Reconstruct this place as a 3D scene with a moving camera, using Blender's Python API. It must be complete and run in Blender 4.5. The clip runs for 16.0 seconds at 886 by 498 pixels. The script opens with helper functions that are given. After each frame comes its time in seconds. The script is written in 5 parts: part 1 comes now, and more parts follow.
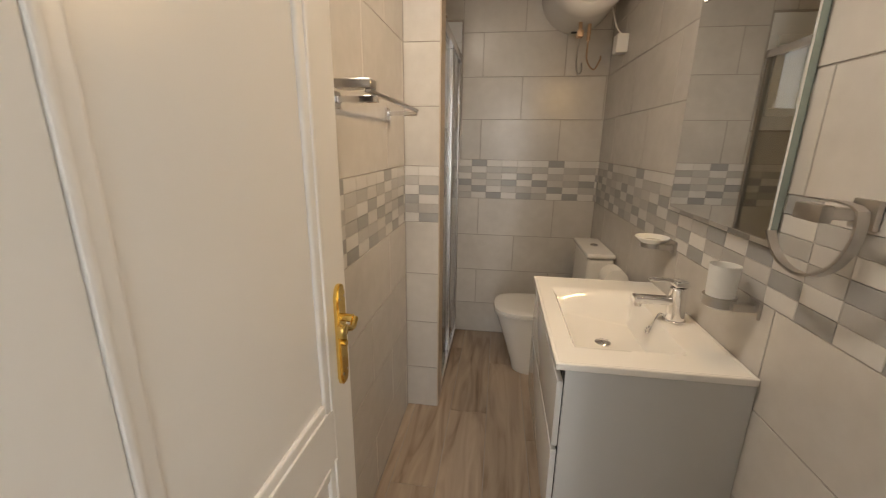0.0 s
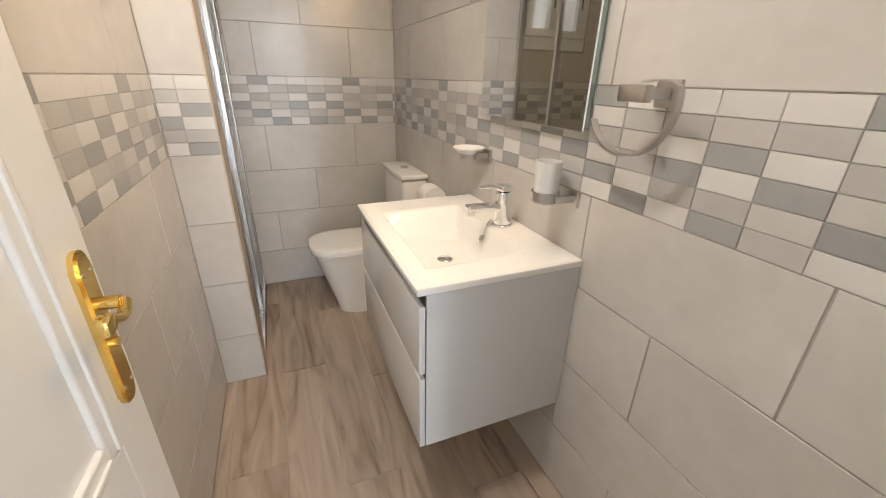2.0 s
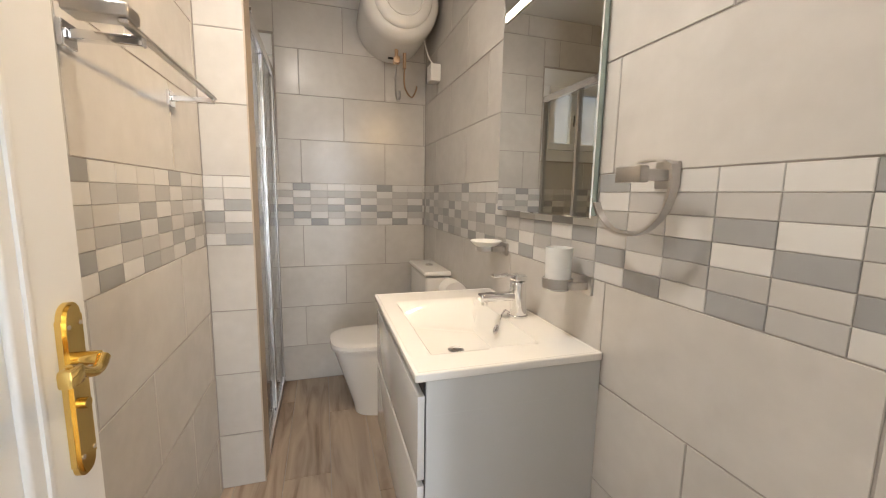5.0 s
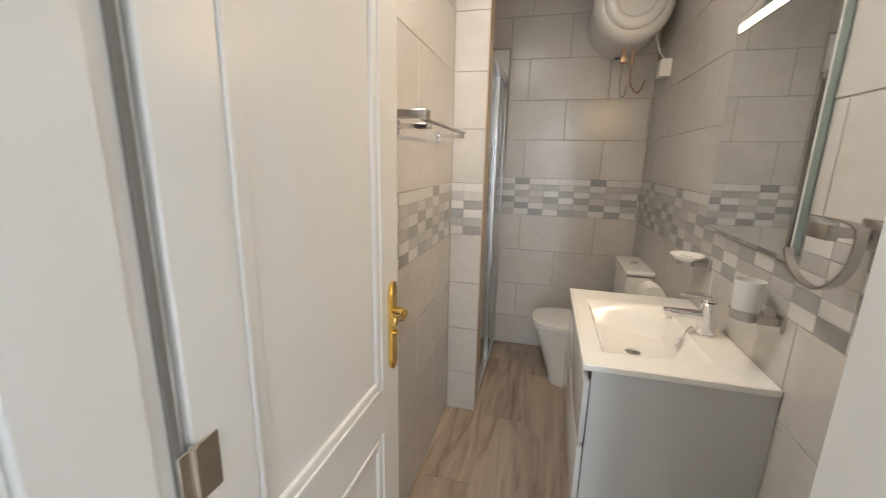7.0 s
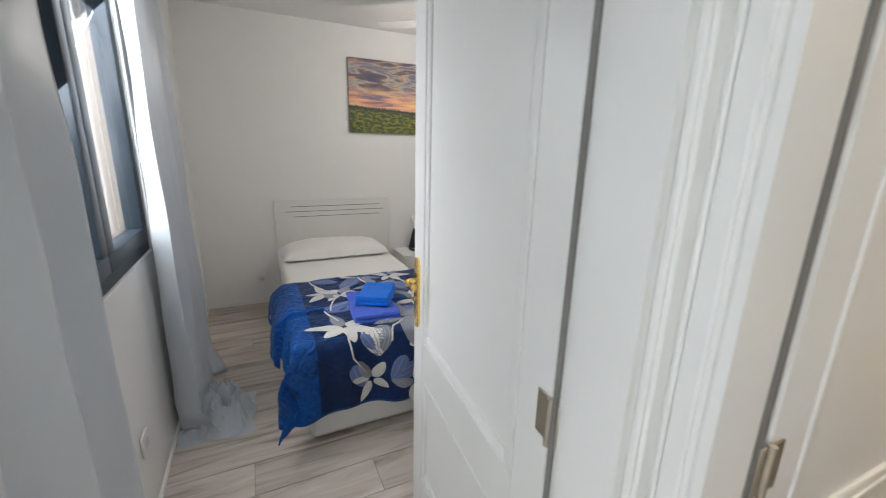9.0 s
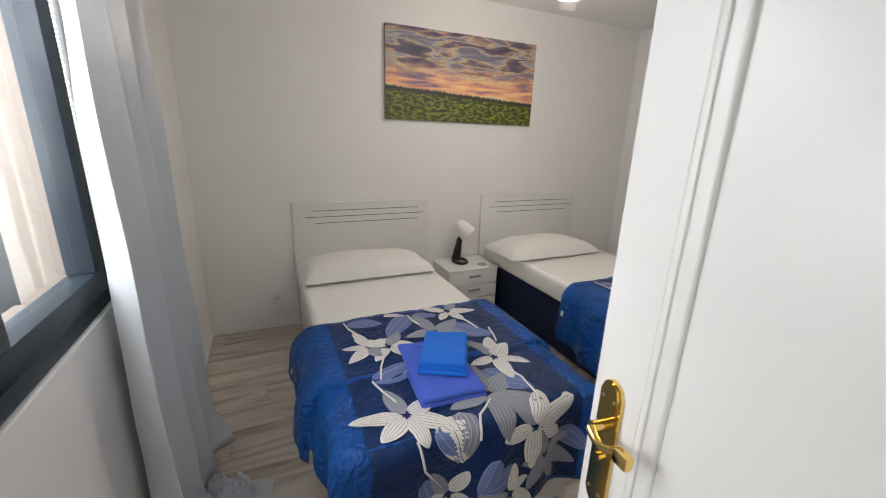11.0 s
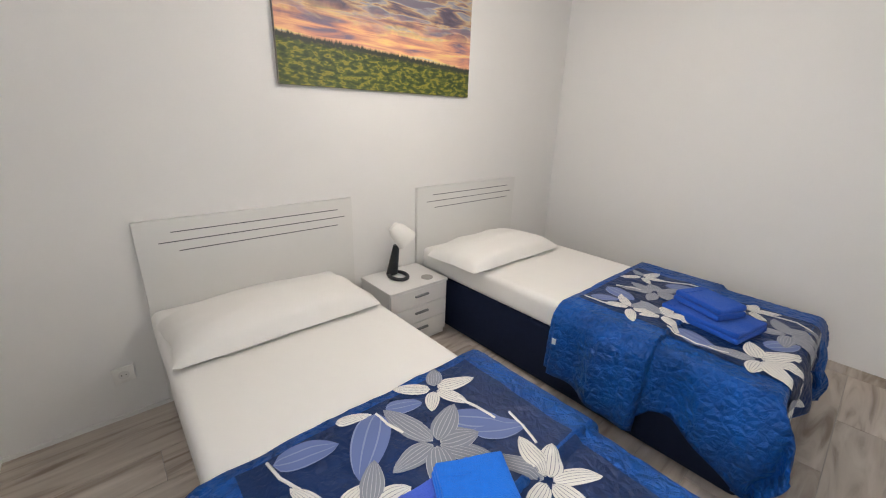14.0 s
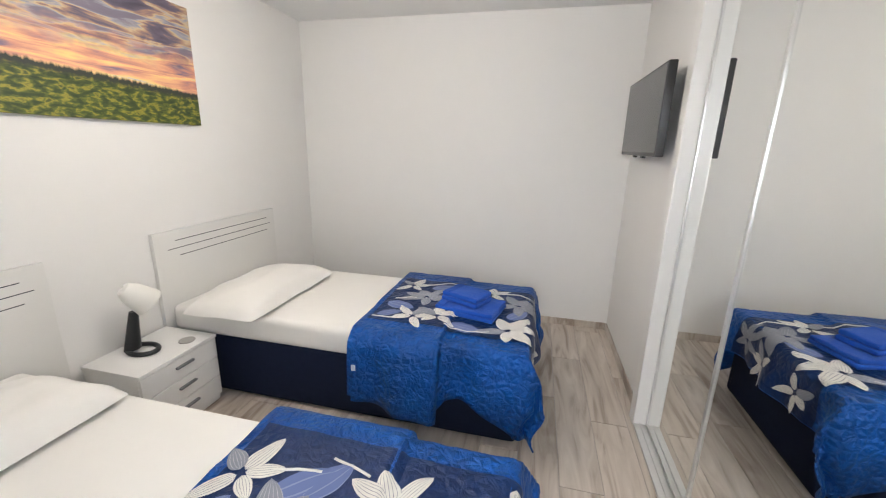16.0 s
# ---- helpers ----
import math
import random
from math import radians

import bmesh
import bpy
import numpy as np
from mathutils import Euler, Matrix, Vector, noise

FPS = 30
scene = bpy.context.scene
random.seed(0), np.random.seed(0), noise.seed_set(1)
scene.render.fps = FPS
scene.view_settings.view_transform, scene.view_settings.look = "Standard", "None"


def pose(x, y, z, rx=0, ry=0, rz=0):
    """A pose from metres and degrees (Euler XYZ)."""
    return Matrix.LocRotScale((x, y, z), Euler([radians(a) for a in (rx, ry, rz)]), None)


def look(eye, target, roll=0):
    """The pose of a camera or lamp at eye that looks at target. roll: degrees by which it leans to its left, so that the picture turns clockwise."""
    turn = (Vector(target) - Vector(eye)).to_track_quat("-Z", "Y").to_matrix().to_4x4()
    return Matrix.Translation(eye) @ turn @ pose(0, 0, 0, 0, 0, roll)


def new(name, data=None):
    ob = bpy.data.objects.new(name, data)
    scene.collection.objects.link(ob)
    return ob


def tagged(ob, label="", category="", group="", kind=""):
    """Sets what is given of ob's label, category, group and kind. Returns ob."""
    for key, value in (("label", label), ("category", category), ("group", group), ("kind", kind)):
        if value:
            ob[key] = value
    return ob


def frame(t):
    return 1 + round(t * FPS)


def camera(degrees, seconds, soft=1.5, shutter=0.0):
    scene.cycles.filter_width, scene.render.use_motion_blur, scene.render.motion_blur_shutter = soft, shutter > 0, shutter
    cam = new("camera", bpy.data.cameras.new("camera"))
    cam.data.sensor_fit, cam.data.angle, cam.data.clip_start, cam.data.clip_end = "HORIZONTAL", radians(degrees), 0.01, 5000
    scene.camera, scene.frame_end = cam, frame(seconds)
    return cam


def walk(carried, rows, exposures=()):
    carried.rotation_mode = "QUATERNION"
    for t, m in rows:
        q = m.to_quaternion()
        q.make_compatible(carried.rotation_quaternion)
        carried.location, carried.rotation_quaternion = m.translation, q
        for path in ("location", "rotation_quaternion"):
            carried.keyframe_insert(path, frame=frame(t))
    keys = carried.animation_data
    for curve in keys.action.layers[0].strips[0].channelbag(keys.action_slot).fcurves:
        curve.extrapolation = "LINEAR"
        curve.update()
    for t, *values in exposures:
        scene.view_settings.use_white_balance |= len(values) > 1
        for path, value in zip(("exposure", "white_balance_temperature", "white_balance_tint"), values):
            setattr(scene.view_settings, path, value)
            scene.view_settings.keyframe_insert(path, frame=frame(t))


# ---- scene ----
cam = camera(97.0, 16.0, soft=1.05, shutter=0.2)
PATH = [
    (0, (0.054, 0.038, 1.412), (-0.213, 1.952, 0.895), 0.7),
    (0.5, (-0.012, 0.145, 1.397), (0.116, 2.05, 0.801), 0.8),
    (1, (-0.039, 0.204, 1.376), (0.401, 2.028, 0.686), 0.9),
    (1.5, (-0.03, 0.223, 1.352), (0.592, 1.96, 0.58), 0.9),
    (2, (-0.032, 0.223, 1.318), (0.679, 1.913, 0.52), 1.3),
    (2.5, (-0.018, 0.23, 1.265), (0.693, 1.955, 0.546), 1.1),
    (3, (-0.004, 0.229, 1.167), (0.685, 2.014, 0.586), 1.0),
    (3.5, (0.01, 0.222, 1.111), (0.674, 2.065, 0.71), 0.9),
    (4, (0.029, 0.214, 1.123), (0.658, 2.096, 0.866), 0.8),
    (4.2, (0.036, 0.21, 1.134), (0.653, 2.099, 0.914), 0.7),
    (6.3, (0.048, 0.059, 1.43), (0.239, 2.006, 1.013), 0.7),
    (6.5, (0.058, 0.014, 1.429), (0.078, 1.969, 1.006), 1.1),
    (7, (0.084, -0.109, 1.422), (-0.402, 1.781, 0.981), 1.2),
    (7.5, (0.07, -0.217, 1.433), (-0.873, 1.485, 0.972), 1.1),
    (8, (0.032, -0.299, 1.438), (-1.278, 1.136, 0.962), 1.4),
    (8.5, (-0.01, -0.358, 1.431), (-1.597, 0.757, 0.938), 1.6),
    (9, (-0.102, -0.407, 1.46), (-1.847, 0.438, 0.967), 1.4),
    (9.2, (-0.154, -0.432, 1.482), (-1.935, 0.334, 0.99), 1.8),
    (11.3, (-1.04, -0.419, 1.478), (-2.767, 0.411, 0.903), 2.2),
    (11.5, (-1.111, -0.408, 1.475), (-2.811, 0.463, 0.886), 2.2),
    (12, (-1.276, -0.402, 1.462), (-2.923, 0.551, 0.845), 2.5),
    (12.5, (-1.407, -0.423, 1.456), (-2.997, 0.606, 0.812), 2.8),
    (13, (-1.534, -0.383, 1.458), (-3.101, 0.672, 0.803), 2.6),
    (13.5, (-1.694, -0.337, 1.479), (-3.215, 0.781, 0.817), 2.6),
    (14, (-1.803, -0.322, 1.469), (-3.219, 0.935, 0.825), 1.9),
    (14.5, (-1.906, -0.354, 1.497), (-3.103, 1.115, 0.857), 1.6),
    (15, (-1.912, -0.372, 1.496), (-2.855, 1.286, 0.897), 1.1),
    (15.5, (-1.881, -0.362, 1.511), (-2.557, 1.436, 0.953), 1.2),
    (16, (-1.882, -0.367, 1.51), (-2.323, 1.516, 1.001), 1.4),
]
EXPOSURES = [(0, -0.75, 7300, 15), (0.5, -0.35, 6700, 13), (1.5, 0.0, 6400, 13), (3.5, 0.0, 6400, 13), (4.2, 0.0, 6400, 13), (6.3, -0.28, 6650, 13), (7.5, -0.50, 6050, 11),
             (9.0, -0.54, 6350, 11), (11.3, -0.58, 6650, 13), (12.0, -0.30, 6550, 13), (12.5, -0.12, 6550, 13), (14.5, -0.02, 6500, 13), (16.0, 0.14, 6450, 12)]
walk(cam, [(t, look(eye, target, roll)) for t, eye, target, roll in PATH], EXPOSURES)

# ---- world and large lights ----
world = bpy.data.worlds.new("sky")
scene.world = world
world.use_nodes = True
wn = world.node_tree
sky = wn.nodes.new("ShaderNodeTexSky")
sky.sky_type = "NISHITA"
sky.sun_disc = False
sky.sun_elevation, sky.sun_rotation = radians(50), radians(200)
wn.nodes["Background"].inputs[1].default_value = 0.1
wn.links.new(sky.outputs[0], wn.nodes["Background"].inputs[0])
sun = new("sun", bpy.data.lights.new("sun", "SUN"))
sun.data.energy, sun.data.angle, sun.data.color = 2.0, radians(0.5), (1, 0.95, 0.88)
sun.matrix_world = look((0, 0, 10), (2.0, 5.0, 3.0))


def area_lamp(name, eye, target, sx, sy, watts, color):
    la = bpy.data.lights.new(name, "AREA")
    la.shape, la.size, la.size_y, la.energy, la.color = "RECTANGLE", sx, sy, watts, color
    ob = new(name, la)
    ob.matrix_world = look(eye, target)
    return ob


# daylight in the openings, and the lamp bar over the bathroom mirror
area_lamp("bedroom_window_daylight", (-1.93, -1.06, 1.6), (-3.0, 0.5, 0.0), 0.85, 1.2, 37, (0.95, 0.98, 1.0))
# unseen lamp assumed under the fan, added as warm fill for the bedroom
fan_light = new("fan_lamp_light", bpy.data.lights.new("fan_lamp_light", "POINT"))
fan_light.data.energy, fan_light.data.color, fan_light.data.shadow_soft_size = 32, (1.0, 0.92, 0.82), 0.10
fan_light.location = (-2.80, 1.13, 2.08)
# added fill from the bathroom ceiling, unseen, to lift the near right wall
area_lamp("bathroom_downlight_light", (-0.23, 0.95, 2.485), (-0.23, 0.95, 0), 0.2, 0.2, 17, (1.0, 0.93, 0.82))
area_lamp("hall_window_daylight", (0.12, -3.45, 1.35), (0.75, 1.2, 1.0), 0.8, 2.0, 105, (0.86, 0.95, 1.0))
area_lamp("shower_window_daylight", (-0.51, 2.97, 1.84), (-0.51, 1.5, 1.5), 0.42, 0.5, 1.2, (0.85, 0.93, 1.0))
area_lamp("mirror_lamp_light", (0.680, 1.32, 1.88), (-0.3, 1.75, 1.30), 0.48, 0.03, 13, (1.0, 0.68, 0.33))

# ---- materials ----
def mat(name, color, rough=0.5, metal=0.0, color2=None, scale=8.0, bump=0.0, bump_scale=60.0, stretch=(1, 1, 1), vary=0.0,
        spec=None, transmission=0.0, sheen=0.0, coords="Object", rough_vary=0.0, emit=None, detail=5.0):
    m = bpy.data.materials.new(name)
    m.use_nodes = True
    nt = m.node_tree
    b = nt.nodes["Principled BSDF"]
    b.inputs["Roughness"].default_value = rough
    b.inputs["Metallic"].default_value = metal
    b.inputs["Base Color"].default_value = (*color, 1)
    if spec is not None:
        b.inputs["Specular IOR Level"].default_value = spec
    if transmission:
        b.inputs["Transmission Weight"].default_value = transmission
    if sheen:
        b.inputs["Sheen Weight"].default_value = sheen
    if emit:
        b.inputs["Emission Color"].default_value = (*emit[:3], 1)
        b.inputs["Emission Strength"].default_value = emit[3]
    tc = nt.nodes.new("ShaderNodeTexCoord")
    mp = nt.nodes.new("ShaderNodeMapping")
    mp.inputs["Scale"].default_value = stretch
    nt.links.new(tc.outputs[coords], mp.inputs[0])
    if vary:
        info = nt.nodes.new("ShaderNodeObjectInfo")
        mul = nt.nodes.new("ShaderNodeMath")
        mul.operation, mul.inputs[1].default_value = "MULTIPLY", 37.0
        nt.links.new(info.outputs["Random"], mul.inputs[0])
        nt.links.new(mul.outputs[0], mp.inputs["Location"])
    last = None
    if color2:
        n1 = nt.nodes.new("ShaderNodeTexNoise")
        n1.inputs["Scale"].default_value, n1.inputs["Detail"].default_value = scale, detail
        nt.links.new(mp.outputs[0], n1.inputs["Vector"])
        n2 = nt.nodes.new("ShaderNodeTexNoise")
        n2.inputs["Scale"].default_value, n2.inputs["Detail"].default_value = scale * 6, 3
        nt.links.new(mp.outputs[0], n2.inputs["Vector"])
        mx0 = nt.nodes.new("ShaderNodeMix")
        mx0.inputs[0].default_value = 0.3
        nt.links.new(n1.outputs[0], mx0.inputs[2])
        nt.links.new(n2.outputs[0], mx0.inputs[3])
        ramp = nt.nodes.new("ShaderNodeMapRange")
        ramp.inputs[1].default_value, ramp.inputs[2].default_value = 0.22, 0.78
        nt.links.new(mx0.outputs[0], ramp.inputs[0])
        mix = nt.nodes.new("ShaderNodeMix")
        mix.data_type = "RGBA"
        mix.inputs[6].default_value, mix.inputs[7].default_value = (*color, 1), (*color2, 1)
        nt.links.new(ramp.outputs[0], mix.inputs[0])
        last = mix.outputs[2]
        if rough_vary:
            rr = nt.nodes.new("ShaderNodeMapRange")
            rr.inputs[3].default_value, rr.inputs[4].default_value = rough - rough_vary, rough + rough_vary
            nt.links.new(n1.outputs[0], rr.inputs[0])
            nt.links.new(rr.outputs[0], b.inputs["Roughness"])
    if vary:
        hsv = nt.nodes.new("ShaderNodeHueSaturation")
        if last:
            nt.links.new(last, hsv.inputs["Color"])
        else:
            hsv.inputs["Color"].default_value = (*color, 1)
        mr = nt.nodes.new("ShaderNodeMapRange")
        mr.inputs[3].default_value, mr.inputs[4].default_value = 1 - vary, 1 + vary
        nt.links.new(info.outputs["Random"], mr.inputs[0])
        nt.links.new(mr.outputs[0], hsv.inputs["Value"])
        last = hsv.outputs[0]
    if last:
        nt.links.new(last, b.inputs["Base Color"])
    if bump:
        nb = nt.nodes.new("ShaderNodeTexNoise")
        nb.inputs["Scale"].default_value, nb.inputs["Detail"].default_value = bump_scale, 4
        nt.links.new(mp.outputs[0], nb.inputs["Vector"])
        bp = nt.nodes.new("ShaderNodeBump")
        bp.inputs["Strength"].default_value, bp.inputs["Distance"].default_value = bump, 0.004
        nt.links.new(nb.outputs[0], bp.inputs["Height"])
        nt.links.new(bp.outputs[0], b.inputs["Normal"])
    return m


M_wall = mat("wall_paint", (0.80, 0.79, 0.77), 0.7, color2=(0.77, 0.765, 0.75), scale=1.5, bump=0.12, bump_scale=140)
M_ceil = mat("ceiling_paint", (0.82, 0.82, 0.81), 0.8, color2=(0.79, 0.79, 0.78), scale=1.2, bump=0.08, bump_scale=120)
M_tile = mat("stone_tile", (0.66, 0.635, 0.60), 0.25, color2=(0.50, 0.475, 0.445), scale=3.2, detail=8, vary=0.04, rough_vary=0.05, bump=0.04, bump_scale=45)
M_grout = mat("grout", (0.42, 0.39, 0.36), 0.85, color2=(0.34, 0.315, 0.29), scale=30)
M_mo_light = mat("mosaic_light", (0.68, 0.665, 0.64), 0.28, color2=(0.61, 0.595, 0.57), scale=6, vary=0.05)
M_mo_beige = mat("mosaic_beige", (0.58, 0.56, 0.53), 0.28, color2=(0.52, 0.50, 0.475), scale=6, vary=0.05)
M_mo_mid = mat("mosaic_mid", (0.49, 0.48, 0.465), 0.3, color2=(0.42, 0.41, 0.395), scale=6, vary=0.06)
M_mo_dark = mat("mosaic_dark", (0.37, 0.37, 0.37), 0.3, color2=(0.30, 0.30, 0.30), scale=6, vary=0.06)
M_trim = mat("tile_trim", (0.50, 0.42, 0.33), 0.4, color2=(0.44, 0.36, 0.28), scale=12)
M_door = mat("door_lacquer", (0.80, 0.79, 0.765), 0.32, color2=(0.775, 0.765, 0.74), scale=2.0, bump=0.03, bump_scale=30)
M_white = mat("white_lacquer", (0.78, 0.775, 0.76), 0.3, color2=(0.75, 0.745, 0.73), scale=3)
M_headboard = mat("headboard_foil", (0.72, 0.715, 0.69), 0.38, color2=(0.695, 0.69, 0.665), scale=2.5, bump=0.05, bump_scale=90)
M_line = mat("groove_dark", (0.10, 0.10, 0.11), 0.5)
M_ceramic = mat("ceramic", (0.84, 0.83, 0.80), 0.08, color2=(0.82, 0.81, 0.78), scale=2)
M_seat = mat("seat_plastic", (0.82, 0.81, 0.79), 0.2)
M_vanity = mat("vanity_gloss_grey", (0.62, 0.625, 0.62), 0.10, color2=(0.605, 0.61, 0.605), scale=2)
M_vanside = mat("vanity_side_grey", (0.60, 0.61, 0.61), 0.35, color2=(0.58, 0.59, 0.59), scale=3)
# dark grey that paints the shade in the hinge gaps of both doors
M_gap_shade = mat("gap_shade_grey", (0.20, 0.19, 0.18), 0.8)
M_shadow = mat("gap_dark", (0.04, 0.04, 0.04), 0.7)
M_chrome = mat("chrome", (0.82, 0.82, 0.83), 0.08, 1.0)
M_steel = mat("brushed_steel", (0.56, 0.54, 0.52), 0.3, 1.0, color2=(0.50, 0.48, 0.46), scale=60)
M_brass = mat("brass", (0.85, 0.62, 0.22), 0.14, 1.0, color2=(0.76, 0.53, 0.17), scale=18)
M_hinge = mat("hinge_metal", (0.56, 0.50, 0.42), 0.42, 1.0, color2=(0.45, 0.40, 0.33), scale=40)
M_mirror = mat("mirror_silver", (0.90, 0.91, 0.90), 0.015, 1.0)
M_mirror_edge = mat("mirror_edge", (0.45, 0.55, 0.52), 0.1, 0.6)
M_glass = mat("clear_glass", (0.96, 0.98, 0.98), 0.01, transmission=1.0)
M_shower_glass = mat("shower_glass", (0.95, 0.97, 0.97), 0.02, transmission=1.0, spec=0.2)
M_shower_glass.node_tree.nodes["Principled BSDF"].inputs["IOR"].default_value = 1.12
M_frost = mat("frosted_glass", (0.92, 0.93, 0.92), 0.45, transmission=0.25, color2=(0.86, 0.87, 0.86), scale=40)
M_boiler = mat("boiler_enamel", (0.80, 0.79, 0.77), 0.18, color2=(0.77, 0.76, 0.74), scale=4)
M_pipe = mat("copper_pipe", (0.60, 0.42, 0.28), 0.3, 1.0)
M_plastic = mat("white_plastic", (0.78, 0.77, 0.74), 0.35)
M_paper = mat("paper", (0.84, 0.83, 0.80), 0.9, bump=0.2, bump_scale=200)
M_sheet = mat("white_sheet", (0.80, 0.785, 0.75), 0.85, color2=(0.775, 0.76, 0.725), scale=3, bump=0.6, bump_scale=7, sheen=0.2)
M_navy = mat("navy_base", (0.007, 0.012, 0.034), 0.9, spec=0.2, color2=(0.010, 0.017, 0.046), scale=30, bump=0.2, bump_scale=300)
M_basewhite = mat("white_base", (0.74, 0.73, 0.70), 0.6, color2=(0.70, 0.69, 0.66), scale=4, bump=0.1, bump_scale=100)
M_curtain = mat("satin_curtain", (0.50, 0.535, 0.57), 0.32, color2=(0.45, 0.48, 0.51), scale=5, bump=0.12, bump_scale=14, sheen=0.4)
M_winframe = mat("anthracite_frame", (0.02, 0.032, 0.045), 0.35, color2=(0.017, 0.027, 0.038), scale=10)
M_pvc = mat("white_pvc", (0.78, 0.80, 0.82), 0.3)
M_chain = mat("bead_chain", (0.70, 0.70, 0.69), 0.35)
M_tvback = mat("tv_casing", (0.02, 0.02, 0.022), 0.35)
M_screen = mat("tv_screen", (0.03, 0.032, 0.035), 0.16)
M_black = mat("black_plastic", (0.018, 0.02, 0.022), 0.35)
M_shade = mat("lamp_shade_white", (0.80, 0.79, 0.74), 0.45)
M_towel_b = mat("towel_bright_blue", (0.0, 0.16, 0.70), 0.95, color2=(0.0, 0.13, 0.60), scale=60, bump=0.9, bump_scale=260, sheen=0.06)
M_towel_v = mat("towel_violet_blue", (0.06, 0.13, 0.62), 0.95, color2=(0.045, 0.105, 0.53), scale=60, bump=0.9, bump_scale=260, sheen=0.06)
M_towel_m = mat("towel_mid_blue", (0.005, 0.085, 0.46), 0.95, color2=(0.004, 0.065, 0.38), scale=60, bump=0.9, bump_scale=260, sheen=0.06)
M_tag = mat("care_label", (0.75, 0.78, 0.82), 0.8)
M_stonereveal = mat("outer_reveal", (0.34, 0.29, 0.25), 0.9, color2=(0.26, 0.22, 0.19), scale=25, bump=0.4, bump_scale=60)
M_lampglow = mat("lamp_glow", (0.9, 0.85, 0.7), 0.4, emit=(1.0, 0.84, 0.6, 9.0))
M_backdrop = mat("outdoor_glow", (0.8, 0.85, 0.9), 0.9, emit=(0.93, 0.97, 1.0, 2.4))
M_tray = mat("shower_tray", (0.10, 0.07, 0.05), 0.4, color2=(0.15, 0.11, 0.08), scale=12, bump=0.3, bump_scale=80)


def wood_floor(name, tone):
    m = mat(name, (0.42, 0.36, 0.30), 0.34, vary=0.10, bump=0.1, bump_scale=30)
    nt = m.node_tree
    b = nt.nodes["Principled BSDF"]
    tc = nt.nodes["Texture Coordinate"]
    info = nt.nodes["Object Info"]
    mul = nt.nodes.new("ShaderNodeMath")
    mul.operation, mul.inputs[1].default_value = "MULTIPLY", 53.0
    nt.links.new(info.outputs["Random"], mul.inputs[0])
    mp = nt.nodes.new("ShaderNodeMapping")
    mp.inputs["Scale"].default_value = (6.0, 0.7, 1)
    nt.links.new(tc.outputs["Object"], mp.inputs[0])
    nt.links.new(mul.outputs[0], mp.inputs["Location"])
    grain = nt.nodes.new("ShaderNodeTexNoise")
    grain.inputs["Scale"].default_value, grain.inputs["Detail"].default_value, grain.inputs["Distortion"].default_value = 2.2, 8, 1.4
    nt.links.new(mp.outputs[0], grain.inputs["Vector"])
    ramp = nt.nodes.new("ShaderNodeValToRGB")
    e = ramp.color_ramp.elements
    e[0].position, e[0].color = 0.27, (0.26 * tone[0], 0.20 * tone[1], 0.155 * tone[2], 1)
    e[1].position, e[1].color = 0.72, (0.64 * tone[0], 0.575 * tone[1], 0.51 * tone[2], 1)
    mid = ramp.color_ramp.elements.new(0.46)
    mid.color = (0.50 * tone[0], 0.435 * tone[1], 0.375 * tone[2], 1)
    nt.links.new(grain.outputs[0], ramp.inputs[0])
    hsv = nt.nodes["Hue/Saturation/Value"]
    nt.links.new(ramp.outputs[0], hsv.inputs["Color"])
    nt.links.new(hsv.outputs[0], b.inputs["Base Color"])
    return m


M_floor = wood_floor("wood_look_tile", (1, 1, 1))
M_floor_bath = wood_floor("brown_wood_look_tile", (0.80, 0.72, 0.64))


def quilt(name, deep, bright, relief):
    m = mat(name, deep, 0.42, spec=0.28, color2=bright, scale=5, sheen=0.0)
    nt = m.node_tree
    b = nt.nodes["Principled BSDF"]
    mp = nt.nodes["Mapping"]
    v = nt.nodes.new("ShaderNodeTexVoronoi")
    v.feature = "DISTANCE_TO_EDGE"
    v.inputs["Scale"].default_value = 24
    ns = nt.nodes.new("ShaderNodeTexNoise")
    ns.inputs["Scale"].default_value, ns.inputs["Detail"].default_value, ns.inputs["Distortion"].default_value = 22, 4, 1.5
    nt.links.new(mp.outputs[0], v.inputs["Vector"])
    nt.links.new(mp.outputs[0], ns.inputs["Vector"])
    add = nt.nodes.new("ShaderNodeMath")
    nt.links.new(v.outputs[0], add.inputs[0])
    nt.links.new(ns.outputs[0], add.inputs[1])
    bp = nt.nodes.new("ShaderNodeBump")
    bp.inputs["Strength"].default_value, bp.inputs["Distance"].default_value = 1.0, relief
    nt.links.new(add.outputs[0], bp.inputs["Height"])
    nt.links.new(bp.outputs[0], b.inputs["Normal"])
    return m


M_quilt = quilt("blue_quilt", (0.001, 0.026, 0.125), (0.002, 0.105, 0.46), 0.018)


